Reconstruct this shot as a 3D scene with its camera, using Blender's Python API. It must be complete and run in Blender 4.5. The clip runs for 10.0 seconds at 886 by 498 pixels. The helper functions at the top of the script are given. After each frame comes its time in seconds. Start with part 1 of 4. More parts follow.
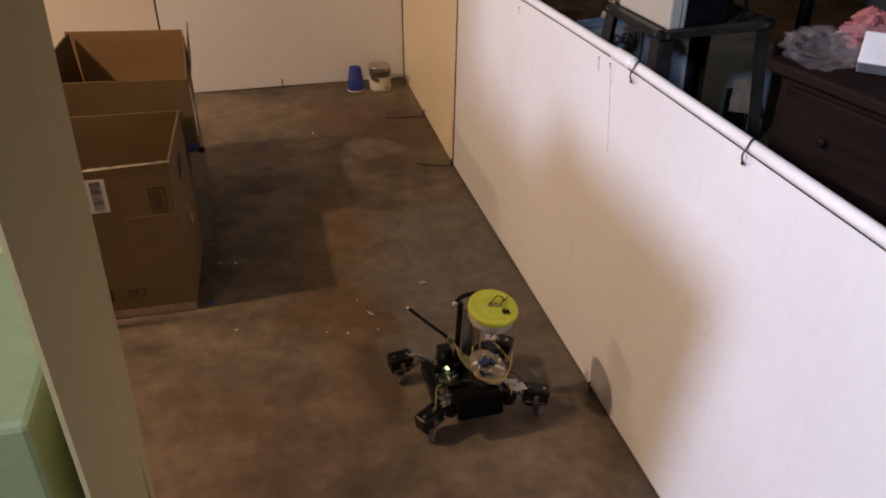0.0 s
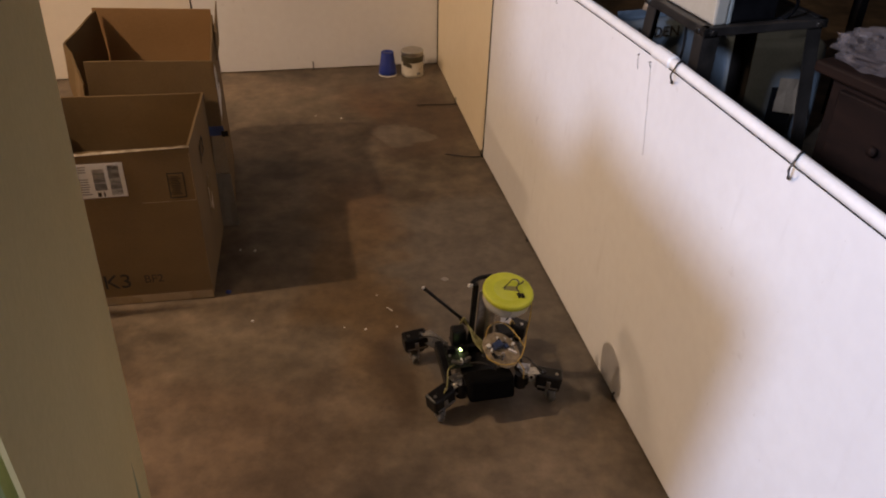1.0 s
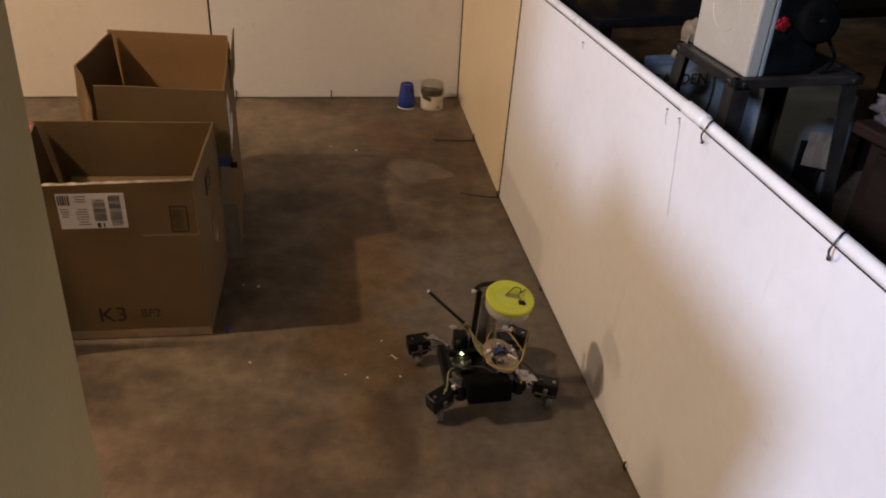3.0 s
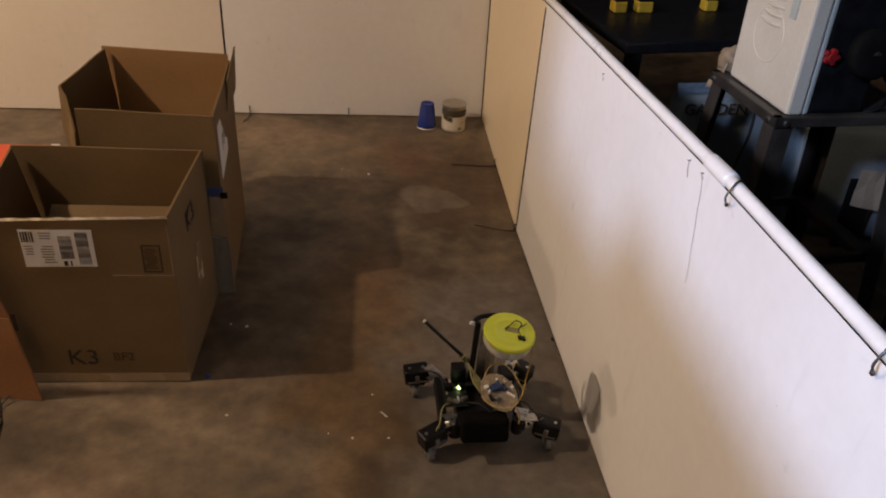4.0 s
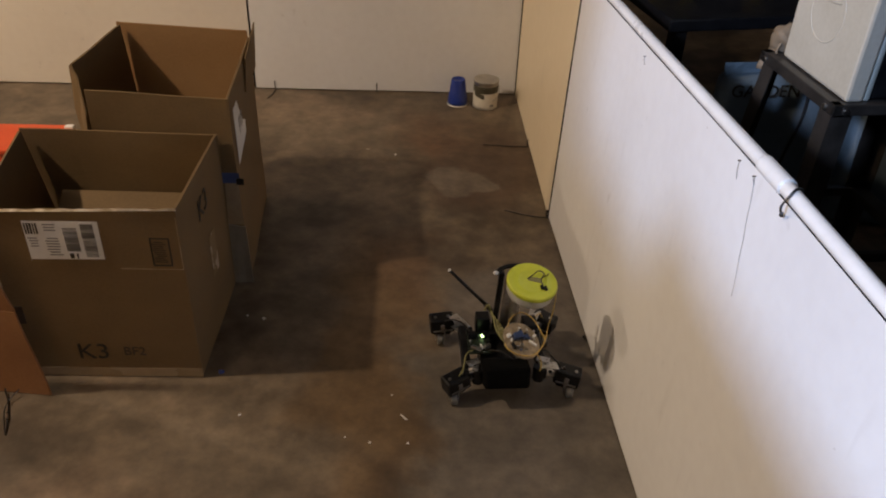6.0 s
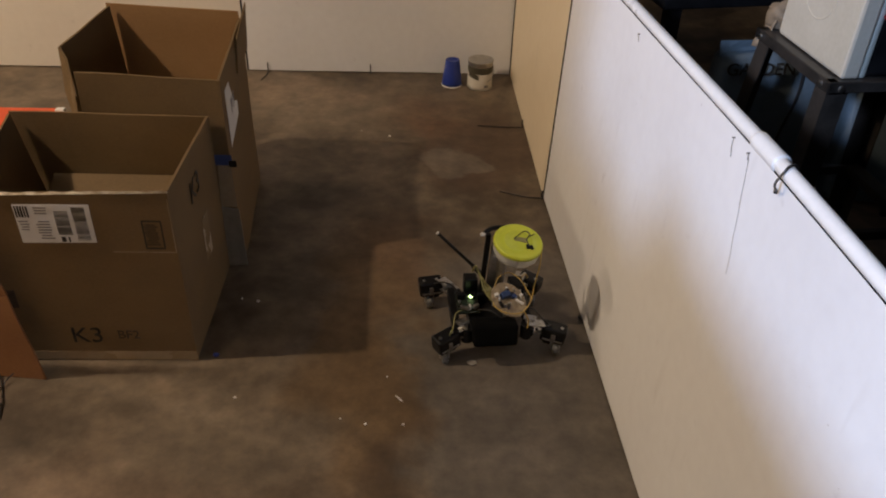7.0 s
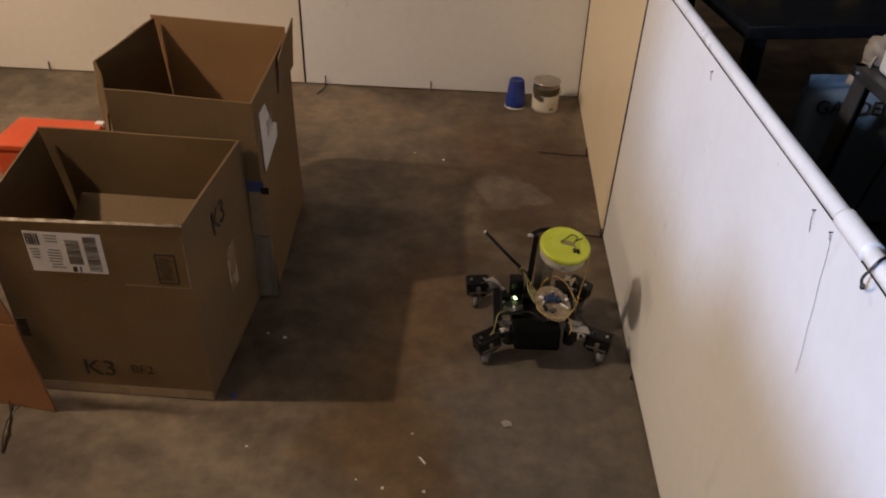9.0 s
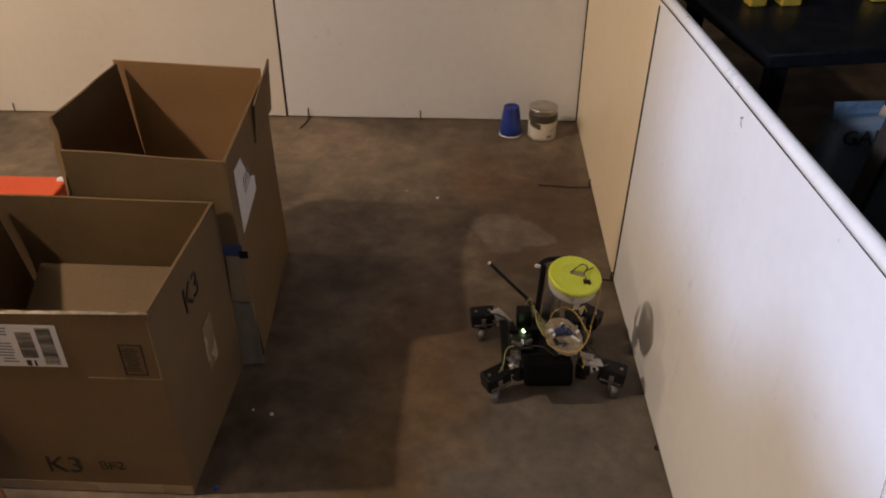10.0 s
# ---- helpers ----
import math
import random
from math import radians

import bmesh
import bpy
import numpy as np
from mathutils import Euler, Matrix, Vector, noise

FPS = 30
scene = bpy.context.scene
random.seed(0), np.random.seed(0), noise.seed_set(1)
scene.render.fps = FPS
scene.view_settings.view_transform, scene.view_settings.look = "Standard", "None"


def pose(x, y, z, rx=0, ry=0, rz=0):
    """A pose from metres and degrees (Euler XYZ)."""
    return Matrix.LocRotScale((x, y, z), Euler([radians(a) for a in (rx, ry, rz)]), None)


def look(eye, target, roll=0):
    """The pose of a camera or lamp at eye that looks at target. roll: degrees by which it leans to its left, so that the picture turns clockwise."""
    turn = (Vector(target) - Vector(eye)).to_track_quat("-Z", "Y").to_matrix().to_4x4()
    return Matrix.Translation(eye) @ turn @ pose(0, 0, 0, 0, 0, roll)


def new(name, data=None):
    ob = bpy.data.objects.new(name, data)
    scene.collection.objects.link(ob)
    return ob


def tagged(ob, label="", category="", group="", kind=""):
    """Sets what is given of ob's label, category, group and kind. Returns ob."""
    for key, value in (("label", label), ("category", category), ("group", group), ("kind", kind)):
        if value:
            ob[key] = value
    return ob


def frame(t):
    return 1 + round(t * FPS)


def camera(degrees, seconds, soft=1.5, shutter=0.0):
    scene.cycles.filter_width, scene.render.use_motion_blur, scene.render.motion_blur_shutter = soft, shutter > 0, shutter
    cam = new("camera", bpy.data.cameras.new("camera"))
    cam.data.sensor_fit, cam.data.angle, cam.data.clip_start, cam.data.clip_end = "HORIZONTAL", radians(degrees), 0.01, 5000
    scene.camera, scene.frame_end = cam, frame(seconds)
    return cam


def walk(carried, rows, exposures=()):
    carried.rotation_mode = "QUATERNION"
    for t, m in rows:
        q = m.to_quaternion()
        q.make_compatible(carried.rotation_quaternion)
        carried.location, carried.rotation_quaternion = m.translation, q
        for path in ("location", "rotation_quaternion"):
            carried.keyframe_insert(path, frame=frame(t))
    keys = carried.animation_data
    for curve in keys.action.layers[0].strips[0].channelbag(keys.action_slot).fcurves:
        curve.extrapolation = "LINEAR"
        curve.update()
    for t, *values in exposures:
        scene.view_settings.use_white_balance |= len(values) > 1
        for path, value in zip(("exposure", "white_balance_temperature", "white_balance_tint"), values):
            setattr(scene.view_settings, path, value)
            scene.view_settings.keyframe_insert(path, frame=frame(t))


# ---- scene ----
cam = camera(57.3, 10.0, soft=2.0)
PATH = [
    (0, (-0.718, -4.173, 1.522), (-0.346, -2.513, 0.471), 0.1),
    (0.5, (-0.697, -4.115, 1.521), (-0.394, -2.452, 0.451), 0.8),
    (1, (-0.68, -4.085, 1.514), (-0.385, -2.433, 0.427), 1.1),
    (1.5, (-0.694, -4.076, 1.511), (-0.358, -2.435, 0.418), 1.8),
    (2, (-0.702, -4.068, 1.513), (-0.374, -2.422, 0.425), 2.1),
    (2.5, (-0.704, -4.053, 1.52), (-0.387, -2.381, 0.469), 2.8),
    (4, (-0.509, -3.728, 1.512), (-0.347, -2.025, 0.476), 3.2),
    (4.5, (-0.538, -3.68, 1.517), (-0.337, -2.0, 0.45), 3.4),
    (5, (-0.523, -3.63, 1.51), (-0.437, -1.954, 0.422), 2.2),
    (5.5, (-0.492, -3.587, 1.508), (-0.418, -1.913, 0.417), 2.5),
    (7, (-0.467, -3.576, 1.494), (-0.382, -1.936, 0.352), 2.2),
    (7.5, (-0.474, -3.58, 1.501), (-0.385, -1.922, 0.386), 2.3),
    (8, (-0.433, -3.532, 1.496), (-0.448, -1.869, 0.385), 2.0),
    (8.5, (-0.366, -3.47, 1.492), (-0.459, -1.81, 0.381), 3.4),
    (9, (-0.379, -3.36, 1.474), (-0.476, -1.719, 0.336), 1.6),
    (9.5, (-0.44, -3.234, 1.482), (-0.429, -1.573, 0.368), 0.0),
    (10, (-0.412, -3.115, 1.474), (-0.489, -1.466, 0.345), -0.1),
]
# the camera's white balance drifts from rosy to cooler
walk(cam, [(t, look(eye, target, roll)) for t, eye, target, roll in PATH],
     [(0, 0.0, 6650, 19), (2.5, 0.0, 6550, 16), (4.0, 0.0, 6350, 16), (5.5, 0.0, 5950, 11), (7, 0.0, 5900, 10), (9, 0.05, 5850, 12), (10, 0.10, 5700, 12)])

# ---- world and lights ----
world = bpy.data.worlds.new("dim_garage")
scene.world = world
world.use_nodes = True
world.node_tree.nodes["Background"].inputs[0].default_value = (1.0, 0.86, 0.72, 1)
world.node_tree.nodes["Background"].inputs[1].default_value = 0.020


def lamp(name, kind, eye, target, watts, colour, size):
    data = bpy.data.lights.new(name, kind)
    data.energy, data.color = watts, colour
    if kind == "AREA":
        data.shape, data.size = "DISK", size
    else:
        data.shadow_soft_size = size
    ob = new(name, data)
    ob.matrix_basis = look(eye, target)
    return ob


# a hanging warm bulb beside the pen, a weaker one lower and further off, and a cool work light
lamp("warm_bulb", "POINT", (-3.00, -2.12, 2.80), (0, 0, 0), 230, (1.0, 0.735, 0.47), 0.055)
lamp("far_warm_bulb", "POINT", (-4.50, -0.90, 2.15), (0, 0, 0), 112, (1.0, 0.735, 0.47), 0.06)
lamp("cool_work_light", "AREA", (-2.70, -4.85, 2.75), (0.05, -1.7, 0.6), 172, (0.60, 0.73, 1.0), 0.34)


# ---- materials ----
def sock(node, name):
    return node.inputs[name]


def material(name, dark, light, rough=0.6, scale=6.0, fine=80.0, bump=0.1, metal=0.0, bump_dist=0.002, contrast=(0.35, 0.65),
             stretch=(1, 1, 1), vary=0.0, spec=0.5, transmission=0.0, coat=0.0):
    """Two scales of noise between two base colours, uneven roughness and a fine relief."""
    m = bpy.data.materials.new(name)
    m.use_nodes = True
    nt = m.node_tree
    n, ln = nt.nodes, nt.links
    bsdf = n["Principled BSDF"]
    tc = n.new("ShaderNodeTexCoord")
    mp = n.new("ShaderNodeMapping")
    mp.inputs["Scale"].default_value = stretch
    ln.new(tc.outputs["Object"], mp.inputs["Vector"])
    big = n.new("ShaderNodeTexNoise")
    big.inputs["Scale"].default_value, big.inputs["Detail"].default_value = scale, 6
    small = n.new("ShaderNodeTexNoise")
    small.inputs["Scale"].default_value, small.inputs["Detail"].default_value = fine, 4
    for t in (big, small):
        ln.new(mp.outputs[0], t.inputs["Vector"])
    mix = n.new("ShaderNodeMath")
    mix.operation = "MULTIPLY_ADD"
    mix.inputs[1].default_value = 0.3
    ln.new(small.outputs[0], mix.inputs[0])
    half = n.new("ShaderNodeMath")
    half.operation = "MULTIPLY"
    half.inputs[1].default_value = 0.7
    ln.new(big.outputs[0], half.inputs[0])
    ln.new(half.outputs[0], mix.inputs[2])
    ramp = n.new("ShaderNodeValToRGB")
    ramp.color_ramp.elements[0].position, ramp.color_ramp.elements[1].position = contrast
    ramp.color_ramp.elements[0].color, ramp.color_ramp.elements[1].color = (*dark, 1), (*light, 1)
    ln.new(mix.outputs[0], ramp.inputs[0])
    colour = ramp.outputs[0]
    if vary:
        info = n.new("ShaderNodeObjectInfo")
        hsv = n.new("ShaderNodeHueSaturation")
        rng = n.new("ShaderNodeMapRange")
        rng.inputs[3].default_value, rng.inputs[4].default_value = 1 - vary, 1 + vary
        ln.new(info.outputs["Random"], rng.inputs[0])
        ln.new(rng.outputs[0], hsv.inputs["Value"])
        ln.new(colour, hsv.inputs["Color"])
        colour = hsv.outputs[0]
    ln.new(colour, bsdf.inputs["Base Color"])
    rr = n.new("ShaderNodeMapRange")
    rr.inputs[3].default_value, rr.inputs[4].default_value = max(0.02, rough - 0.1), min(1, rough + 0.12)
    ln.new(big.outputs[0], rr.inputs[0])
    ln.new(rr.outputs[0], bsdf.inputs["Roughness"])
    bsdf.inputs["Metallic"].default_value = metal
    bsdf.inputs["Specular IOR Level"].default_value = spec
    bsdf.inputs["Transmission Weight"].default_value = transmission
    bsdf.inputs["Coat Weight"].default_value = coat
    if bump:
        bp = n.new("ShaderNodeBump")
        bp.inputs["Strength"].default_value, bp.inputs["Distance"].default_value = bump, bump_dist
        ln.new(mix.outputs[0], bp.inputs["Height"])
        ln.new(bp.outputs[0], bsdf.inputs["Normal"])
    return m


def glow(name, colour, strength):
    m = bpy.data.materials.new(name)
    m.use_nodes = True
    b = m.node_tree.nodes["Principled BSDF"]
    b.inputs["Base Color"].default_value = (*colour, 1)
    b.inputs["Emission Color"].default_value = (*colour, 1)
    b.inputs["Emission Strength"].default_value = strength
    return m


def concrete_floor():
    """Worn brown garage concrete: mottling, rust and oil staining, darker and paler patches with soft torn edges, fine
    grit.
    """
    m = material("stained_concrete", (0.066, 0.048, 0.031), (0.205, 0.155, 0.104), rough=0.54, scale=2.1, fine=11, bump=0.2,
                 bump_dist=0.0015, contrast=(0.38, 0.62))
    nt = m.node_tree
    n, ln = nt.nodes, nt.links
    bsdf = n["Principled BSDF"]
    colour = bsdf.inputs["Base Color"].links[0].from_socket
    tc = n.new("ShaderNodeTexCoord")
    warp = n.new("ShaderNodeTexNoise")
    warp.inputs["Scale"].default_value, warp.inputs["Detail"].default_value = 3.5, 5
    ln.new(tc.outputs["Object"], warp.inputs["Vector"])
    off = n.new("ShaderNodeVectorMath")
    off.operation = "SUBTRACT"
    ln.new(warp.outputs["Color"], off.inputs[0])
    off.inputs[1].default_value = (0.5, 0.5, 0.5)
    amp = n.new("ShaderNodeVectorMath")
    amp.operation = "SCALE"
    amp.inputs["Scale"].default_value = 0.45
    ln.new(off.outputs[0], amp.inputs[0])
    pos = n.new("ShaderNodeVectorMath")
    pos.operation = "ADD"
    ln.new(tc.outputs["Object"], pos.inputs[0])
    ln.new(amp.outputs[0], pos.inputs[1])
    # centre x, y, half sizes, tint, strength, soft
    # the wide pale pair near the back wall lightens the far floor
    floor_patches = ((-0.60, -1.90, 0.15, 0.80, (0.140, 0.086, 0.038), 0.75, 0.55), (-0.20, -0.72, 0.27, 0.42, (0.075, 0.044, 0.026), 0.8, 0.4),
              (-0.29, -0.87, 0.12, 0.10, (0.150, 0.122, 0.095), 0.7, 0.2), (-0.10, -2.02, 0.37, 0.64, (0.128, 0.110, 0.090), 0.8, 0.14),
              (-1.15, -2.65, 0.55, 0.42, (0.175, 0.112, 0.070), 0.55, 0.6), (-0.80, -1.15, 0.07, 0.06, (0.040, 0.026, 0.019), 0.7, 0.6),
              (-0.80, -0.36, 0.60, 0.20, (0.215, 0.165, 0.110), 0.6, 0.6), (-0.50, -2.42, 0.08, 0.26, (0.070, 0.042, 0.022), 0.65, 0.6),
              (-0.33, -0.30, 0.25, 0.10, (0.090, 0.055, 0.034), 0.6, 0.6), (-0.55, -2.95, 0.35, 0.25, (0.10, 0.075, 0.055), 0.5, 0.6),
              (-0.90, -2.25, 0.30, 0.16, (0.165, 0.130, 0.090), 0.4, 0.6), (-0.42, -0.50, 0.16, 0.24, (0.140, 0.072, 0.036), 0.55, 0.6),
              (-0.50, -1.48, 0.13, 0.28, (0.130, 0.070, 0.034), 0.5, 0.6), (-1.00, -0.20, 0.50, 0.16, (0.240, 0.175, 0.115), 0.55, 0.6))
    for cx, cy, rx, ry, tint, strength, soft in floor_patches:
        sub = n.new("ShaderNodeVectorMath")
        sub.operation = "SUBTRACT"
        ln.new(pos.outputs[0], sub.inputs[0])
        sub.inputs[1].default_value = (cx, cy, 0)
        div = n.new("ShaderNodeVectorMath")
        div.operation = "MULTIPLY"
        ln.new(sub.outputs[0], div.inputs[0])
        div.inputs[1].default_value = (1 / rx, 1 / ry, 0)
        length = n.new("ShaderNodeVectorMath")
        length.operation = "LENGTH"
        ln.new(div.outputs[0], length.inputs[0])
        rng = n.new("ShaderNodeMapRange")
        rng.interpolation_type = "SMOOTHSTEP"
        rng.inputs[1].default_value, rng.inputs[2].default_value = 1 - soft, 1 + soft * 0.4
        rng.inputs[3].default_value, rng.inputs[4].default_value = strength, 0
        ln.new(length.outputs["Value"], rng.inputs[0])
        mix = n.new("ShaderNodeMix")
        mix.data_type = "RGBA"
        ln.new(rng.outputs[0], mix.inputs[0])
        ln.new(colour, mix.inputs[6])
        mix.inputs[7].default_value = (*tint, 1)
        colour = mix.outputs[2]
    # grit over everything
    grit = n.new("ShaderNodeTexNoise")
    grit.inputs["Scale"].default_value, grit.inputs["Detail"].default_value = 9, 10
    ln.new(tc.outputs["Object"], grit.inputs["Vector"])
    gr = n.new("ShaderNodeMapRange")
    gr.inputs[1].default_value, gr.inputs[2].default_value = 0.3, 0.7
    gr.inputs[3].default_value, gr.inputs[4].default_value = 0.76, 1.22
    ln.new(grit.outputs[0], gr.inputs[0])
    hsv = n.new("ShaderNodeHueSaturation")
    blot = n.new("ShaderNodeTexNoise")
    blot.inputs["Scale"].default_value, blot.inputs["Detail"].default_value, blot.inputs["Roughness"].default_value = 24, 7, 0.68
    ln.new(tc.outputs["Object"], blot.inputs["Vector"])
    br = n.new("ShaderNodeMapRange")
    br.inputs[1].default_value, br.inputs[2].default_value = 0.34, 0.66
    br.inputs[3].default_value, br.inputs[4].default_value = 0.80, 1.16
    ln.new(blot.outputs[0], br.inputs[0])
    both = n.new("ShaderNodeMath")
    both.operation = "MULTIPLY"
    ln.new(gr.outputs[0], both.inputs[0])
    ln.new(br.outputs[0], both.inputs[1])
    ln.new(both.outputs[0], hsv.inputs["Value"])
    ln.new(colour, hsv.inputs["Color"])
    ln.new(hsv.outputs[0], bsdf.inputs["Base Color"])
    return m


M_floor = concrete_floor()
M_board = material("white_foam_board", (0.72, 0.71, 0.715), (0.79, 0.785, 0.79), rough=0.42, scale=1.6, fine=30, bump=0.04)
# white board with the warmer light on the left back panel mixed into its colour
M_board_warm = material("warm_lit_board", (0.71, 0.645, 0.565), (0.77, 0.71, 0.63), rough=0.42, scale=1.6, fine=30, bump=0.04)
M_cream = material("cream_board", (0.73, 0.615, 0.43), (0.80, 0.69, 0.51), rough=0.34, scale=1.6, fine=24, bump=0.04)


def scuffed(m, seed):
    """Sparse grey scuffs and specks over a board's paint."""
    n, ln = m.node_tree.nodes, m.node_tree.links
    bsdf = n["Principled BSDF"]
    colour = bsdf.inputs["Base Color"].links[0].from_socket
    tc = n.new("ShaderNodeTexCoord")
    for scale, lo, hi, strength, stretch in ((16, 0.70, 0.80, 0.26, (1, 1, 1)), (7, 0.64, 0.76, 0.12, (1, 2.5, 0.5)), (60, 0.73, 0.80, 0.40, (1, 1, 1))):
        mp = n.new("ShaderNodeMapping")
        mp.inputs["Scale"].default_value, mp.inputs["Location"].default_value = stretch, (seed, seed * 0.7, 0)
        ln.new(tc.outputs["Object"], mp.inputs["Vector"])
        nz = n.new("ShaderNodeTexNoise")
        nz.inputs["Scale"].default_value, nz.inputs["Detail"].default_value = scale, 3
        ln.new(mp.outputs[0], nz.inputs["Vector"])
        rng = n.new("ShaderNodeMapRange")
        rng.inputs[1].default_value, rng.inputs[2].default_value, rng.inputs[4].default_value = lo, hi, strength
        ln.new(nz.outputs[0], rng.inputs[0])
        mix = n.new("ShaderNodeMix")
        mix.data_type = "RGBA"
        mix.inputs[7].default_value = (0.36, 0.32, 0.29, 1)
        ln.new(rng.outputs[0], mix.inputs[0])
        ln.new(colour, mix.inputs[6])
        colour = mix.outputs[2]
    ln.new(colour, bsdf.inputs["Base Color"])


for one, seed in ((M_board, 1.3), (M_board_warm, 4.7), (M_cream, 2.9)):
    scuffed(one, seed)
# near-black for joints, and for the shade in slots, splits and holes
M_gap = material("dark_gap", (0.008, 0.007, 0.006), (0.018, 0.016, 0.014), rough=0.9, spec=0.1)
M_pvc = material("white_pvc", (0.72, 0.71, 0.70), (0.82, 0.81, 0.80), rough=0.30, scale=9, bump=0.03)
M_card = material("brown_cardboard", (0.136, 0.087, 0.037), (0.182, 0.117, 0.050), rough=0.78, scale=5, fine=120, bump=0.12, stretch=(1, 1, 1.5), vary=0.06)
# inner cardboard, its colour raised for the light falling inside the rear box
M_card_lit = material("lit_inner_cardboard", (0.28, 0.158, 0.064), (0.34, 0.198, 0.084), rough=0.8, scale=4, fine=110, bump=0.1, stretch=(1, 1, 1.5))
M_card_tan = material("pale_cardboard", (0.45, 0.340, 0.135), (0.54, 0.41, 0.175), rough=0.8, scale=3, fine=100, bump=0.1)
M_card_orange = material("reddish_cardboard", (0.24, 0.112, 0.044), (0.31, 0.150, 0.062), rough=0.8, scale=4, fine=110, bump=0.1)
M_torn = material("torn_paper_edge", (0.42, 0.35, 0.25), (0.75, 0.68, 0.56), rough=0.9, scale=30, fine=160, bump=0.3, contrast=(0.4, 0.6))
M_tape = material("clear_packing_tape", (0.27, 0.20, 0.12), (0.34, 0.26, 0.16), rough=0.25, scale=8, fine=60, bump=0.05)
M_tape_grey = material("dull_packing_tape", (0.17, 0.145, 0.105), (0.24, 0.205, 0.155), rough=0.35, scale=8, fine=60, bump=0.08)
M_label = material("white_label_paper", (0.66, 0.66, 0.66), (0.76, 0.76, 0.75), rough=0.5, scale=12, bump=0.03)
M_ink = material("black_ink", (0.012, 0.010, 0.009), (0.03, 0.026, 0.022), rough=0.6, scale=40)
M_ink_faded = material("faded_ink", (0.035, 0.024, 0.015), (0.07, 0.045, 0.026), rough=0.7, scale=60)
M_grey_ink = material("grey_ink", (0.16, 0.16, 0.17), (0.24, 0.24, 0.25), rough=0.6, scale=60)
M_black = material("black_plastic", (0.004, 0.004, 0.005), (0.010, 0.010, 0.011), rough=0.36, scale=20, bump=0.06, spec=0.28)
M_black_matt = material("matt_black_foam", (0.003, 0.003, 0.003), (0.006, 0.006, 0.006), rough=0.95, scale=30, bump=0.2, spec=0.05)
M_tie = material("black_nylon_tie", (0.012, 0.011, 0.011), (0.03, 0.028, 0.027), rough=0.35, scale=30)
M_alu = material("brushed_aluminium", (0.42, 0.42, 0.43), (0.62, 0.62, 0.62), rough=0.32, scale=30, metal=1.0, bump=0.05, stretch=(1, 1, 8))
M_steel = material("dull_steel", (0.30, 0.29, 0.28), (0.45, 0.44, 0.42), rough=0.4, scale=40, metal=1.0, bump=0.05)
M_lime = material("lime_plastic_lid", (0.50, 0.56, 0.035), (0.58, 0.64, 0.055), rough=0.38, scale=14, bump=0.05)
M_tub = material("cloudy_plastic_tub", (0.60, 0.60, 0.56), (0.72, 0.72, 0.67), rough=0.25, scale=10, bump=0.02, transmission=0.35)
M_pcb = material("dark_circuit_board", (0.008, 0.012, 0.008), (0.016, 0.024, 0.016), rough=0.4, scale=60, fine=200, bump=0.2)
M_perf = material("tan_perfboard", (0.13, 0.10, 0.06), (0.34, 0.275, 0.19), rough=0.5, scale=70, fine=220, bump=0.15)
M_chip = material("blue_component", (0.02, 0.035, 0.10), (0.04, 0.07, 0.18), rough=0.35, scale=60)
M_wire_y = material("yellow_wire", (0.42, 0.28, 0.06), (0.52, 0.36, 0.09), rough=0.45, scale=60)
M_wire_o = material("olive_wire", (0.20, 0.19, 0.07), (0.28, 0.26, 0.10), rough=0.5, scale=60)
M_led = glow("green_led", (0.76, 1.0, 0.36), 4.5)
M_wheel = material("grey_rubber_wheel", (0.09, 0.09, 0.09), (0.20, 0.20, 0.195), rough=0.45, scale=50, bump=0.2)
M_cup = material("blue_plastic_cup", (0.012, 0.030, 0.22), (0.018, 0.045, 0.30), rough=0.32, scale=14, bump=0.03)
M_can = material("can_label_white", (0.62, 0.58, 0.50), (0.72, 0.68, 0.60), rough=0.45, scale=20, bump=0.03)
M_can_band = material("can_label_dark", (0.05, 0.045, 0.03), (0.09, 0.08, 0.05), rough=0.45, scale=30)
M_tin = material("tinned_steel", (0.45, 0.44, 0.41), (0.62, 0.60, 0.56), rough=0.35, scale=30, metal=1.0)
M_orange = material("orange_plastic", (0.66, 0.085, 0.022), (0.76, 0.12, 0.034), rough=0.4, scale=8, bump=0.03)
M_green = material("pale_green_box", (0.13, 0.150, 0.062), (0.18, 0.20, 0.085), rough=0.6, scale=4, bump=0.1)
M_masking = material("masking_tape", (0.20, 0.205, 0.085), (0.25, 0.255, 0.115), rough=0.6, scale=10, bump=0.1)
M_tape_pale = material("glossy_pale_tape", (0.20, 0.27, 0.13), (0.26, 0.33, 0.17), rough=0.22, scale=10, bump=0.1)
M_blue_tape = material("blue_painters_tape", (0.035, 0.055, 0.14), (0.055, 0.08, 0.19), rough=0.6, scale=20)
M_machine = material("cream_enamel", (0.50, 0.46, 0.37), (0.59, 0.55, 0.46), rough=0.35, scale=5, bump=0.03)
M_machine_side = material("grey_green_enamel", (0.34, 0.37, 0.34), (0.42, 0.45, 0.42), rough=0.4, scale=6, bump=0.03)
M_iron = material("dark_painted_steel", (0.018, 0.016, 0.014), (0.05, 0.042, 0.036), rough=0.38, scale=10, fine=90, bump=0.08)
M_bolt = material("bolt_steel", (0.5, 0.48, 0.45), (0.65, 0.63, 0.6), rough=0.3, scale=40, metal=1.0)
M_red = material("red_knob_plastic", (0.20, 0.010, 0.012), (0.27, 0.015, 0.017), rough=0.35, scale=30)
M_bluegrey = material("blue_grey_bag", (0.105, 0.14, 0.165), (0.155, 0.19, 0.22), rough=0.5, scale=7, bump=0.4, bump_dist=0.01)
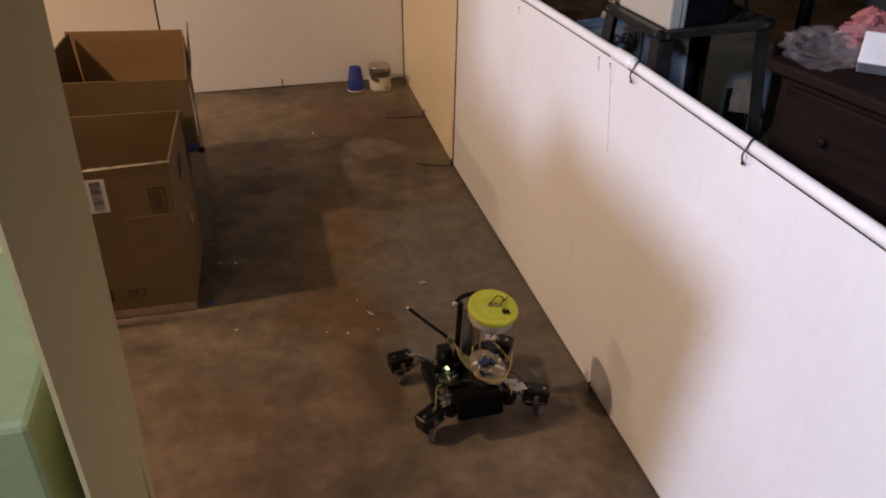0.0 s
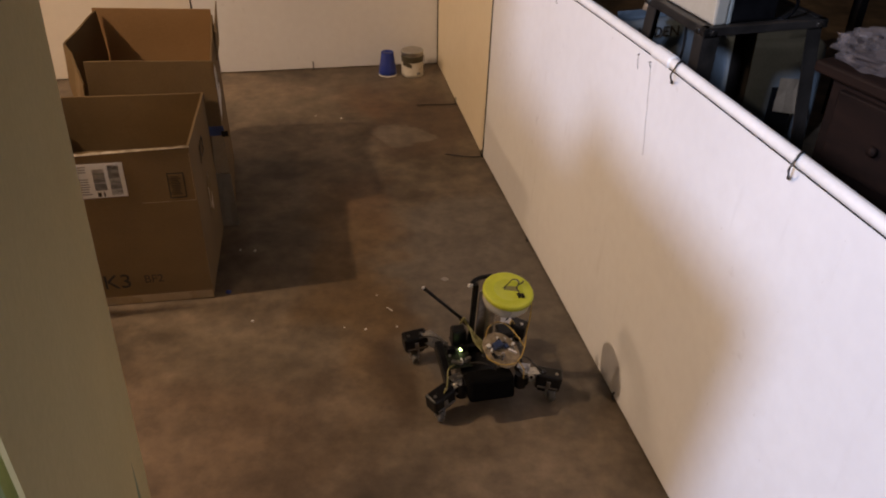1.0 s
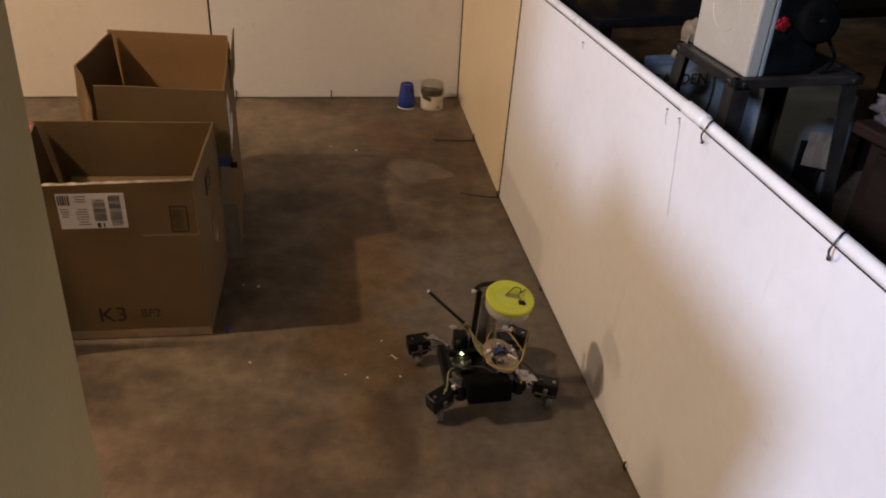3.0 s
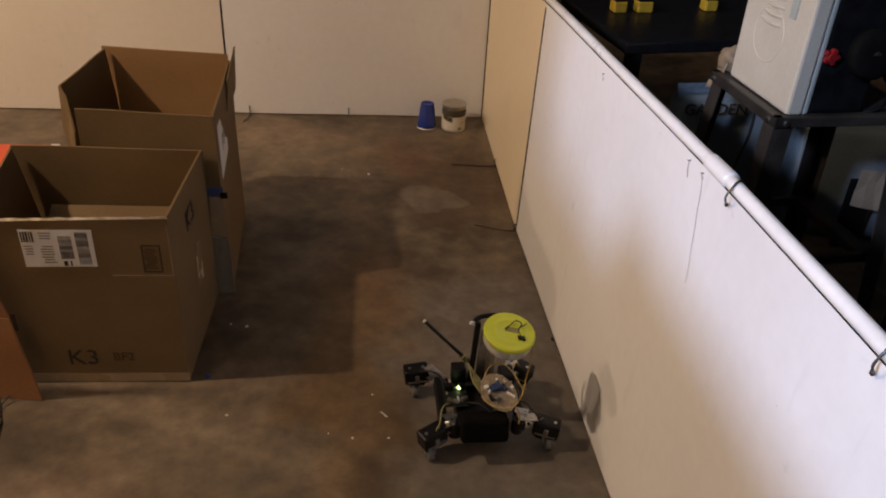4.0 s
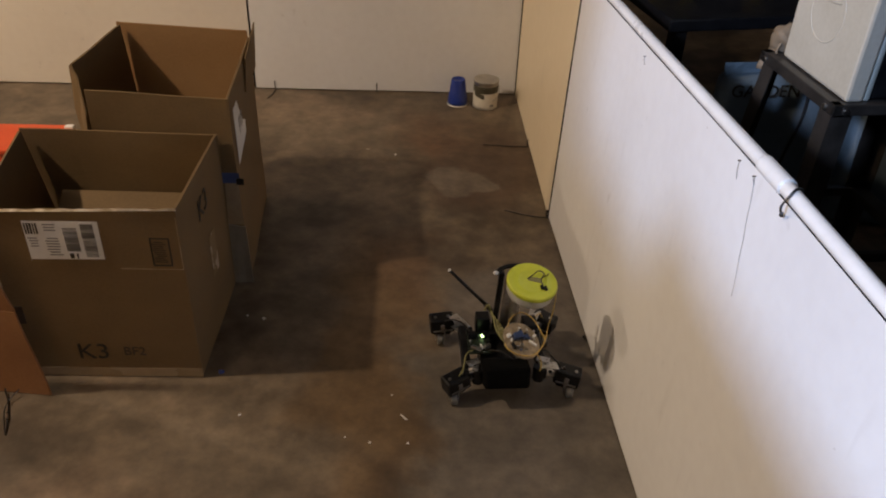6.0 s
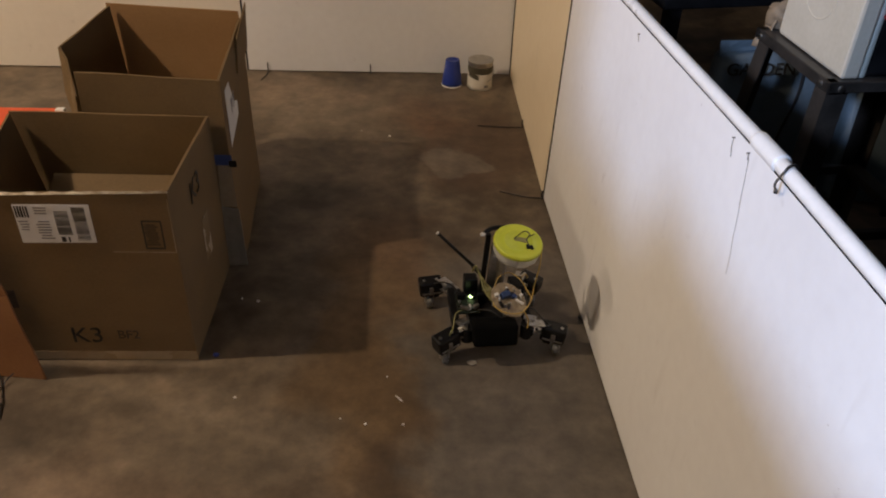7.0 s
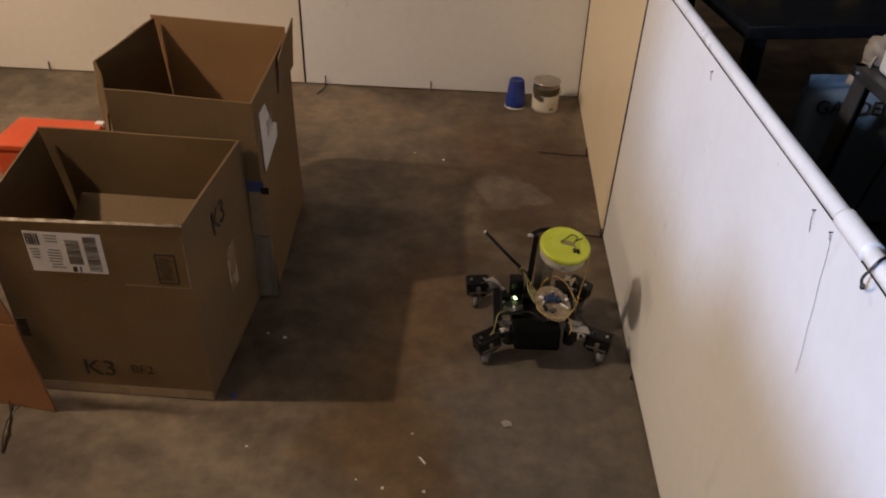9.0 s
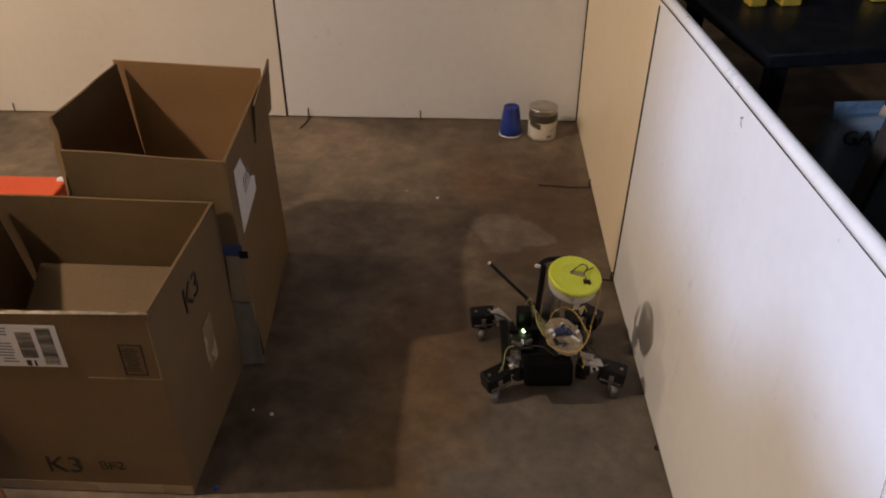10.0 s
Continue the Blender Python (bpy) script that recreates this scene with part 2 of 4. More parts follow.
M_wood = material("dark_stained_wood", (0.009, 0.005, 0.004), (0.020, 0.010, 0.007), rough=0.7, spec=0.15, scale=4, fine=50, bump=0.08, stretch=(6, 1, 6))
M_wrap = material("crinkled_clear_film", (0.50, 0.45, 0.47), (0.66, 0.60, 0.62), rough=0.12, scale=9, bump=0.5, bump_dist=0.008)
M_wrap.node_tree.nodes["Principled BSDF"].inputs["Alpha"].default_value = 0.08
M_pink = material("pink_packet", (0.35, 0.10, 0.10), (0.50, 0.20, 0.18), rough=0.35, scale=18, bump=0.4, bump_dist=0.006)
M_paper = material("tan_paper", (0.22, 0.165, 0.105), (0.29, 0.22, 0.15), rough=0.7, scale=9)
M_fabric = material("black_chair_fabric", (0.008, 0.008, 0.009), (0.02, 0.02, 0.021), rough=0.9, scale=60, bump=0.3)
M_yellow = material("yellow_plastic", (0.36, 0.23, 0.015), (0.46, 0.30, 0.03), rough=0.4, scale=14)
M_wall = material("dark_garage_wall", (0.016, 0.018, 0.018), (0.03, 0.033, 0.033), rough=0.8, scale=1.5, bump=0.1)
M_ceil = material("garage_ceiling", (0.13, 0.127, 0.12), (0.18, 0.176, 0.167), rough=0.9, scale=2, bump=0.1)
M_thread = material("grey_thread", (0.20, 0.19, 0.19), (0.32, 0.30, 0.30), rough=0.8, scale=60)
M_scrap = material("dusty_paper", (0.26, 0.24, 0.21), (0.36, 0.33, 0.30), rough=0.8, scale=60)
M_crumb = material("pale_crumb", (0.60, 0.57, 0.52), (0.75, 0.72, 0.68), rough=0.8, scale=60)


# ---- mesh helpers ----
def part(name, bm, mat, parent=None, label="", smooth=False, mats=()):
    me = bpy.data.meshes.new(name)
    bmesh.ops.recalc_face_normals(bm, faces=bm.faces)
    for f in bm.faces:
        f.smooth = smooth
    bm.to_mesh(me)
    bm.free()
    for one in (mat, *mats):
        me.materials.append(one)
    ob = new(name, me)
    if parent is not None:
        ob.parent = parent
    if label:
        ob["label"] = label
    return ob


def thing(name, m, label, category, group=""):
    ob = new(name)
    ob.empty_display_size = 0.05
    ob.matrix_basis = m
    return tagged(ob, label, category, group)


def put_box(bm, c, s, m=None, bevel=0.0, segments=2):
    """A box with centre c and sizes s, turned by m, with rounded edges."""
    t = Matrix.Translation(c) @ (m or Matrix()) @ Matrix.Diagonal((*s, 1))
    r = bmesh.ops.create_cube(bm, size=1, matrix=t)
    if bevel:
        edges = list({e for v in r["verts"] for e in v.link_edges})
        bmesh.ops.bevel(bm, geom=edges, offset=bevel, segments=segments, affect="EDGES", profile=0.5)
    return bm


def block(c, s, m=None, bevel=0.0, segments=2):
    return put_box(bmesh.new(), c, s, m, bevel, segments)


def put_cyl(bm, a, b, r1, r2=None, n=20, caps=True):
    a, b = Vector(a), Vector(b)
    d = b - a
    m = Matrix.Translation((a + b) / 2) @ d.to_track_quat("Z", "Y").to_matrix().to_4x4()
    bmesh.ops.create_cone(bm, cap_ends=caps, segments=n, radius1=r1, radius2=r1 if r2 is None else r2, depth=d.length, matrix=m)
    return bm


def rod(a, b, r1, r2=None, n=20):
    return put_cyl(bmesh.new(), a, b, r1, r2, n)


def put_tube(bm, pts, r, n=8):
    """A round wire along the points, smoothed."""
    pts = [Vector(p) for p in pts]
    path = []
    for i in range(len(pts) - 1):
        p0, p1, p2, p3 = pts[max(i - 1, 0)], pts[i], pts[i + 1], pts[min(i + 2, len(pts) - 1)]
        for k in range(5):
            u = k / 5
            path.append(0.5 * ((2 * p1) + (p2 - p0) * u + (2 * p0 - 5 * p1 + 4 * p2 - p3) * u * u + (3 * p1 - p0 - 3 * p2 + p3) * u ** 3))
    path.append(pts[-1])
    rings = []
    for i, p in enumerate(path):
        d = (path[min(i + 1, len(path) - 1)] - path[max(i - 1, 0)]).normalized()
        side = d.cross(Vector((0.13, 0.31, 0.94))).normalized()
        up = side.cross(d)
        rings.append([bm.verts.new(p + r * (math.cos(a) * side + math.sin(a) * up)) for a in [2 * math.pi * k / n for k in range(n)]])
    for ra, rb in zip(rings, rings[1:]):
        for k in range(n):
            bm.faces.new((ra[k], ra[(k + 1) % n], rb[(k + 1) % n], rb[k]))
    bm.faces.new(rings[0][::-1])
    bm.faces.new(rings[-1])
    return bm


def wire(pts, r, n=8):
    return put_tube(bmesh.new(), pts, r, n)


def lathe(profile, n=28, caps=True):
    """A turned body: rows of (radius, height)."""
    bm = bmesh.new()
    rings = []
    for r, z in profile:
        rings.append([bm.verts.new((r * math.cos(2 * math.pi * k / n), r * math.sin(2 * math.pi * k / n), z)) for k in range(n)])
    for ra, rb in zip(rings, rings[1:]):
        for k in range(n):
            bm.faces.new((ra[k], ra[(k + 1) % n], rb[(k + 1) % n], rb[k]))
    if caps and profile[0][0] > 0.0005:
        bm.faces.new(rings[0][::-1])
    if caps and profile[-1][0] > 0.0005:
        bm.faces.new(rings[-1])
    bmesh.ops.remove_doubles(bm, verts=bm.verts, dist=1e-5)
    return bm


def put_sheet(bm, p00, p10, p11, p01, thick, nu=6, nv=6, amp=0.0, seed=0.0, ragged=0.0):
    """A slightly warped sheet between four corners, thickened behind its face; ragged: uneven top edge (the p01 to p11 side)."""
    p00, p10, p11, p01 = (Vector(p) for p in (p00, p10, p11, p01))
    nrm = (p10 - p00).cross(p01 - p00).normalized()
    up = (p01 - p00).normalized()
    rows = ([], [])
    for j in range(nv + 1):
        for side in (0, 1):
            row = []
            for i in range(nu + 1):
                u, v = i / nu, j / nv
                p = (p00 * (1 - u) + p10 * u) * (1 - v) + (p01 * (1 - u) + p11 * u) * v
                w = 4 * amp * noise.noise(Vector((u * 2.3 + seed, v * 2.1 - seed, seed * 1.7)))
                if ragged and j == nv:
                    p = p + up * ragged * noise.noise(Vector((u * 17 + seed, 3.1, seed)))
                row.append(bm.verts.new(p + nrm * (w - side * thick)))
            rows[side].append(row)
    f, b = rows
    for j in range(nv):
        for i in range(nu):
            bm.faces.new((f[j][i], f[j][i + 1], f[j + 1][i + 1], f[j + 1][i]))
            bm.faces.new((b[j][i], b[j + 1][i], b[j + 1][i + 1], b[j][i + 1]))
    for i in range(nu):
        bm.faces.new((f[0][i], b[0][i], b[0][i + 1], f[0][i + 1]))
        bm.faces.new((f[nv][i], f[nv][i + 1], b[nv][i + 1], b[nv][i]))
    for j in range(nv):
        bm.faces.new((f[j][0], f[j + 1][0], b[j + 1][0], b[j][0]))
        bm.faces.new((f[j][nu], b[j][nu], b[j + 1][nu], f[j + 1][nu]))
    return bm


def sheet(*a, **k):
    return put_sheet(bmesh.new(), *a, **k)


def writing(name, text, size, m, mat, parent, label="", depth=0.0006, stretch=1.0):
    """Raised print of a line of text, as a mesh."""
    cu = bpy.data.curves.new(name, "FONT")
    cu.body, cu.size, cu.extrude, cu.resolution_u = text, size, depth, 3
    tmp = bpy.data.objects.new(name, cu)
    scene.collection.objects.link(tmp)
    bpy.context.view_layer.update()
    me = bpy.data.meshes.new_from_object(tmp.evaluated_get(bpy.context.evaluated_depsgraph_get()))
    bpy.data.objects.remove(tmp)
    me.materials.clear()
    me.materials.append(mat)
    me.transform(m @ Matrix.Diagonal((stretch, 1, 1, 1)))
    ob = new(name, me)
    ob.parent = parent
    if label:
        ob["label"] = label
    return ob


FACE = pose(0, 0, 0, 90, 0, 0)      # upright, read from the side of smaller y


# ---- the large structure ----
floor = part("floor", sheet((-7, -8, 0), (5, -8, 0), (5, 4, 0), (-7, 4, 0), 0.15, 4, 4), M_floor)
tagged(floor, "stained brown concrete garage floor with rust patches", "floor", kind="structure")


def wall_x(y, z):
    """Where the long board wall stands: slightly askew, leaning outward more towards the near end."""
    u = -y
    foot = 0.010 * u if u < 1.08 else 0.011 + 0.0345 * (u - 1.08)
    return foot + 0.055 * z * min(1.0, u / 1.1)


def rail_z(y):
    """The height of the board's upper edge, which rises towards the near end."""
    return 0.789 - 0.039 * y if y > -2.5 else 0.8865 - 0.013 * (y + 2.5)


def seam_y(z):
    return -1.110 + 0.120 * z


BOARD_TOP = 0.884
GAP = 0.006


def long_wall():
    wall = thing("wall_east", Matrix(), "long low wall of white boards under a plastic pipe rail", "wall")
    wall["kind"] = "structure"
    for k0, k1, mat, lab in ((-0.012, 1, M_cream, "cream board panel"), (2, -3.54, M_board, "scuffed white board panel"), (-3.548, -5.2, M_board, "")):
        bm = bmesh.new()
        n = 14
        cols = []
        for k in range(n + 1):
            col = []
            for j in range(7):
                y = None
                for _ in range(3):
                    z = GAP + (rail_z(y if y else -1) - GAP) * j / 6
                    y0 = seam_y(z) - 0.0013 if k0 == 2 else k0
                    y1 = seam_y(z) + 0.0013 if k1 == 1 else k1
                    y = y0 + (y1 - y0) * k / n
                x = wall_x(y, z) + 0.0015 * noise.noise(Vector((y * 2.1, z * 2.7, 1.3)))
                col.append((bm.verts.new((x, y, z)), bm.verts.new((x + 0.02, y, z))))
            cols.append(col)
        for a, b in zip(cols, cols[1:]):
            for j in range(6):
                bm.faces.new((a[j][0], b[j][0], b[j + 1][0], a[j + 1][0]))
                bm.faces.new((a[j][1], a[j + 1][1], b[j + 1][1], b[j][1]))
            bm.faces.new((a[0][0], a[0][1], b[0][1], b[0][0]))
            bm.faces.new((a[6][0], b[6][0], b[6][1], a[6][1]))
        for c in (cols[0], cols[-1]):
            for j in range(6):
                bm.faces.new((c[j][0], c[j + 1][0], c[j + 1][1], c[j][1]))
        part("panel", bm, mat, wall, lab)
    # dark joint strips behind the seams and under the boards
    bm = bmesh.new()
    for y, yt in ((seam_y(0), seam_y(0.81)), (-3.544, -3.544)):
        put_sheet(bm, (wall_x(y, 0) + 0.0040, y + 0.0026, GAP), (wall_x(y, 0) + 0.0040, y - 0.0026, GAP), (wall_x(yt, 0.81) + 0.0040, yt - 0.0026, 0.81), (wall_x(yt, 0.81) + 0.0040, yt + 0.0026, 0.81), -0.0066, 1, 6)
    part("seam_backing", bm, M_gap, wall, "dark seam between boards")
    return wall


wall_east = long_wall()


def pipe_point(y, dz=0.0, dx=0.0):
    return (wall_x(y, rail_z(y)) + 0.006 + dx, y, rail_z(y) + 0.0105 + dz)


def pipe_rail():
    rail = thing("pipe_rail", Matrix(), "white plastic pipe rail strapped along the wall top", "pipe")
    bm = bmesh.new()
    put_tube(bm, [pipe_point(-0.02), pipe_point(-0.5), pipe_point(-1.1), pipe_point(-1.8), pipe_point(-2.47)], 0.0130, 16)
    part("pipe", bm, M_pvc, rail, smooth=True)
    bm = bmesh.new()
    put_tube(bm, [pipe_point(-2.44), pipe_point(-3.0), pipe_point(-4.0), pipe_point(-5.2)], 0.0130, 16)
    part("pipe", bm, M_pvc, rail, smooth=True)
    bm = bmesh.new()
    put_tube(bm, [pipe_point(-2.39), pipe_point(-2.42), pipe_point(-2.45), pipe_point(-2.48)], 0.0162, 16)
    part("coupling", bm, M_pvc, rail, "plastic pipe coupling", smooth=True)
    # a dark bead along the pipe gives the shade of its slot
    bm = bmesh.new()
    put_tube(bm, [(wall_x(y, rail_z(y)) - 0.0038, y, rail_z(y) + 0.0005) for y in (-0.02, -0.6, -1.2, -1.8, -2.4, -3.0, -4.0, -5.2)], 0.0014, 6)
    part("slot_shade", bm, M_gap, rail, "dark bead for the shade in the slot where the board enters the pipe")
    return rail


pipe_rail()


def back_wall():
    wall = thing("wall_north", Matrix(), "low wall of white boards with dark seams", "wall")
    wall["kind"] = "structure"
    for k, (x0, x1) in enumerate(((-0.004, -1.2105), (-1.2205, -3.0))):
        part("panel", sheet((x1, 0, GAP), (x0, 0, GAP), (x0, 0, BOARD_TOP), (x1, 0, BOARD_TOP), 0.02, 8, 6, amp=0.0012, seed=k * 3.1), (M_board, M_board_warm)[k], wall, ("", "white board panel tinted for warm light")[k])
    bm = bmesh.new()
    put_box(bm, (-1.216, 0.012, 0.44), (0.05, 0.004, 0.87))
    put_box(bm, (-0.002, 0.016, 0.44), (0.05, 0.004, 0.87))
    part("seam_backing", bm, M_gap, wall, "dark seam between boards")
    part("top_pipe", rod((-3.0, 0.004, 0.9075), (0.0, 0.004, 0.9075), 0.0130), M_pvc, wall, "white plastic pipe", smooth=True)
    return wall


back_wall()
# the garage around
for nm, c, s in (("wall_1", (-7.06, -2, 1.7), (0.12, 12.2, 3.4)), ("wall_2", (5.06, -2, 1.7), (0.12, 12.2, 3.4)),
                 ("wall_3", (-1, 4.06, 1.7), (12.0, 0.12, 3.4)), ("wall_4", (-1, -8.06, 1.7), (12.0, 0.12, 3.4))):
    tagged(part(nm, block(c, s), M_wall), "dark painted garage wall in shadow", "wall", kind="structure")
tagged(part("ceiling", block((-1, -2, 3.48), (12.2, 12.2, 0.12)), M_ceil), "dim garage ceiling", "ceiling", kind="structure")


# ---- ties, nails and marks on the boards ----
def zip_tie(y, tail):
    zr = rail_z(y)
    t = thing("zip_tie", Matrix(), "black nylon zip tie looped over the pipe rail", "zip tie", "ties on the rail")
    r = 0.0150
    c = Vector(pipe_point(y))
    pts = []
    for k in range(7):
        a = math.radians(-40 + 30 * k)
        pts.append((c.x + r * math.cos(a), y - 0.004 * k, c.z + r * math.sin(a)))
    x = wall_x(y, zr)
    pts += [(x - 0.016, y - 0.026, zr + 0.001), (x - 0.015, y - 0.026, zr - 0.009), (x - 0.008, y - 0.022 + tail, zr - 0.019)]
    part("strap", wire(pts, 0.0021, 6), M_tie, t)
    part("tie_head", block((x - 0.007, y - 0.020 + tail, zr - 0.021), (0.005, 0.006, 0.007), bevel=0.001), M_tie, t)


for y, tail in ((-2.492, 0.004), (-2.952, 0.002), (-3.40, 0.006), (-3.85, 0.004)):
    zip_tie(y, tail)


def base_tie(x, y, along_x, h=0.045):
    t = thing("base_tie", Matrix(), "black tie end poking from under the board", "zip tie", "ties at the board feet")
    dx, dy = (0.0, -0.006) if along_x else (-0.006, 0.0)
    part("strap", wire([(x, y, 0.002), (x + dx, y + dy, h * 0.5), (x + dx * 0.6, y + dy * 0.6, h)], 0.003, 6), M_tie, t)
    return t


for x in (-0.65, -1.121, -2.385):
    base_tie(x, -0.006, True)
base_tie(wall_x(-0.549, 0) - 0.003, -0.549, False, 0.035)
base_tie(wall_x(-1.115, 0) - 0.003, -1.115, False, 0.035)
base_tie(wall_x(-2.585, 0) - 0.003, -2.585, False, 0.03)
base_tie(wall_x(-1.78, 0) - 0.003, -1.78, False, 0.015)


def floor_cord(pts, r=0.0022):
    tagged(part("cord", wire(pts, r, 6), M_tie), "thin black cord lying on the concrete", "cord", "cords on the floor")


floor_cord([(0.006, -0.549, 0.003), (-0.06, -0.551, 0.003), (-0.12, -0.545, 0.003), (-0.185, -0.539, 0.003)])
floor_cord([(0.02, -1.112, 0.003), (-0.05, -1.105, 0.003), (-0.14, -1.068, 0.003)])
floor_cord([(-1.121, -0.012, 0.003), (-1.125, -0.06, 0.003), (-1.14, -0.11, 0.003)])


def nail(y, z, tail):
    t = thing("nail", Matrix(), "small dark nail with a trailing scuff in the board", "nail", "nails in the board")
    x = wall_x(y, z)
    part("shank", rod((x + 0.01, y, z), (x - 0.006, y, z), 0.0012, n=8), M_iron, t)
    part("hanging_thread", wire([(x - 0.003, y, z), (x - 0.004, y - 0.003, z - tail * 0.5), (x - 0.002, y - 0.006, z - tail)], 0.0007, 5), M_thread, t)


nail(-1.719, 0.828, 0.018)
nail(-2.32, 0.862, 0.034)
nail(-2.385, 0.866, 0.012)
scratch = []
for k in range(7):
    z = 0.862 - k * 0.034
    scratch.append((wall_x(-2.385, z) - 0.0006, -2.385 - 0.010 * k - 0.002 * (k % 2), z))
tagged(part("thread", wire(scratch, 0.0004, 5), M_thread), "thin dark thread hanging down the board", "thread")


# ---- cardboard boxes ----
def bars(parent, m, x0, x1, z0, z1, n, mat, seed, name="printed_block", upright=True, even=False):
    """Bars of unreadable print on a face; m sets the face."""
    rnd = random.Random(seed)
    bm = bmesh.new()
    for k in range(n):
        if upright:
            w = (x1 - x0) / n
            put_box(bm, (x0 + w * (k + 0.5), 0, (z0 + z1) / 2), (w * rnd.uniform(0.3, 0.75), 0.0007, z1 - z0), None)
        else:
            h = (z1 - z0) / n
            if even:
                put_box(bm, ((x0 + x1) / 2, 0, z0 + h * (k + 0.5)), (x1 - x0, 0.0007, h * rnd.uniform(0.25, 0.7)), None)
                continue
            put_box(bm, (x0 + (x1 - x0) * rnd.uniform(0.35, 0.5), 0, z0 + h * (k + 0.5)), ((x1 - x0) * rnd.uniform(0.55, 0.95), 0.0007, h * 0.4), None)
    bm.transform(m)
    return tagged(part(name, bm, mat, parent), kind="stuff")


def front_box():
    x0, x1, y0, y1, h = -1.472, -1.023, -1.958, -1.535, 0.508
    b = thing("cardboard_box", Matrix(), "open brown shipping box with a white address label", "box", "open boxes")
    t = 0.006
    part("front_wall", sheet((x0, y0, 0.002), (x1, y0, 0.002), (x1, y0, h + 0.012), (x0, y0 + 0.004, h), t, 10, 8, amp=0.0003, seed=1.2, ragged=0.004), M_card, b)
    part("right_wall", sheet((x1, y0 + t, 0.002), (x1 + 0.006, y1, 0.002), (x1 + 0.006, y1, h), (x1, y0 + t, h + 0.010), t, 8, 8, amp=0.0004, seed=5.2), M_card, b)
    part("back_wall", sheet((x1 + 0.002, y1, 0.002), (x0, y1, 0.002), (x0 - 0.080, y1 + 0.01, h + 0.003), (x1 + 0.008, y1, h), t, 8, 8, amp=0.002, seed=8.8), M_card, b)
    part("left_wall", sheet((x0, y1, 0.002), (x0, y0 + t, 0.002), (x0 - 0.01, y0 + t, h), (x0 - 0.075, y1 - 0.010, h + 0.003), t, 8, 8, amp=0.0008, seed=3.3), M_card, b)
    part("bottom", block(((x0 + x1) / 2, (y0 + y1) / 2, 0.006), (x1 - x0 - 0.02, y1 - y0 - 0.02, 0.006)), M_card_lit, b)
    part("inner_flap", sheet((x1 - 0.012, y1 - 0.16, 0.27), (x0 + 0.015, y1 - 0.16, 0.27), (x0 + 0.005, y1 - 0.010, 0.326), (x1 - 0.010, y1 - 0.010, 0.322), 0.005, 4, 2), M_card, b)
    # torn white paper on the cut top edge, folded band below it
    part("torn_edge", sheet((x0, y0 - 0.0012, h - 0.003), (x1, y0 - 0.0012, h + 0.009), (x1, y0 - 0.001, h + 0.0145), (x0, y0 + 0.003, h + 0.0025), 0.0075, 60, 1, ragged=0.0035, seed=2.2), M_torn, b, "torn whitish paper edge")
    part("bottom_tape", sheet((x0 + 0.01, y0 - 0.0014, 0.004), (x1 + 0.002, y0 - 0.0014, 0.004), (x1 + 0.002, y0 - 0.0014, 0.032), (x0 + 0.01, y0 - 0.0014, 0.032), 0.0007, 8, 1), M_tape, b, "shiny packing tape")
    F = Matrix.Translation((0.005, y0 - 0.0021, 0))
    lab = part("address_label", sheet((-1.381, y0 - 0.0016, 0.376), (-1.208, y0 - 0.0016, 0.378), (-1.207, y0 - 0.0016, 0.484), (-1.381, y0 - 0.0016, 0.483), 0.0006, 4, 3), M_label, b, "white printed address label")
    bars(lab, F, -1.254, -1.224, 0.384, 0.478, 26, M_ink, 4, upright=False, even=True)
    bars(lab, F, -1.296, -1.264, 0.400, 0.466, 19, M_ink, 5, upright=False, even=True)
    bars(lab, F, -1.294, -1.268, 0.380, 0.394, 2, M_ink, 15, upright=True)
    bars(lab, F, -1.340, -1.304, 0.386, 0.440, 7, M_grey_ink, 6, upright=False)
    bars(lab, F, -1.340, -1.304, 0.455, 0.478, 3, M_grey_ink, 16, upright=False)
    bars(lab, F, -1.381, -1.352, 0.410, 0.440, 4, M_grey_ink, 7, upright=False)
    bars(lab, F, -1.384, -1.352, 0.448, 0.478, 5, M_ink, 17, upright=True)
    # printed panel symbol
    bm = bmesh.new()
    for c, s in (((-1.072, 0, 0.4395), (0.045, 0.0008, 0.003)), ((-1.072, 0, 0.3625), (0.045, 0.0008, 0.003)), ((-1.0938, 0, 0.401), (0.003, 0.0008, 0.077)), ((-1.0502, 0, 0.401), (0.003, 0.0008, 0.077))):
        put_box(bm, c, s)
    bm.transform(Matrix.Translation((0, y0 - 0.0011, 0)))
    part("printed_frame", bm, M_ink, b, "black printed frame")
    bars(b, Matrix.Translation((0, y0 - 0.0010, 0)), -1.090, -1.054, 0.37, 0.432, 11, M_ink_faded, 8, "printed_lines", upright=False)
    # cut patch round the symbol
    bm = bmesh.new()
    put_box(bm, (-1.10, y0 - 0.0007, 0.351), (0.15, 0.0008, 0.0016))
    put_box(bm, (-1.0255, y0 - 0.0007, 0.425), (0.0016, 0.0008, 0.148))
    part("crease", bm, M_tape, b, "pale crease")
    writing("printed_code", "K3", 0.070, Matrix.Translation((-1.336, y0 - 0.0009, 0.064)) @ FACE, M_ink, b, "black printed letters K3", stretch=1.05)
    writing("printed_code", "BF2", 0.038, Matrix.Translation((-1.217, y0 - 0.0009, 0.077)) @ FACE, M_ink_faded, b, "faded printed letters BF2")
    side = Matrix.Translation((x1 + 0.0042, -1.80, 0.385)) @ pose(0, 0, 0, 90, 0, 90)
    writing("printed_code", "K3", 0.085, side, M_ink, b, "black printed letters K3")
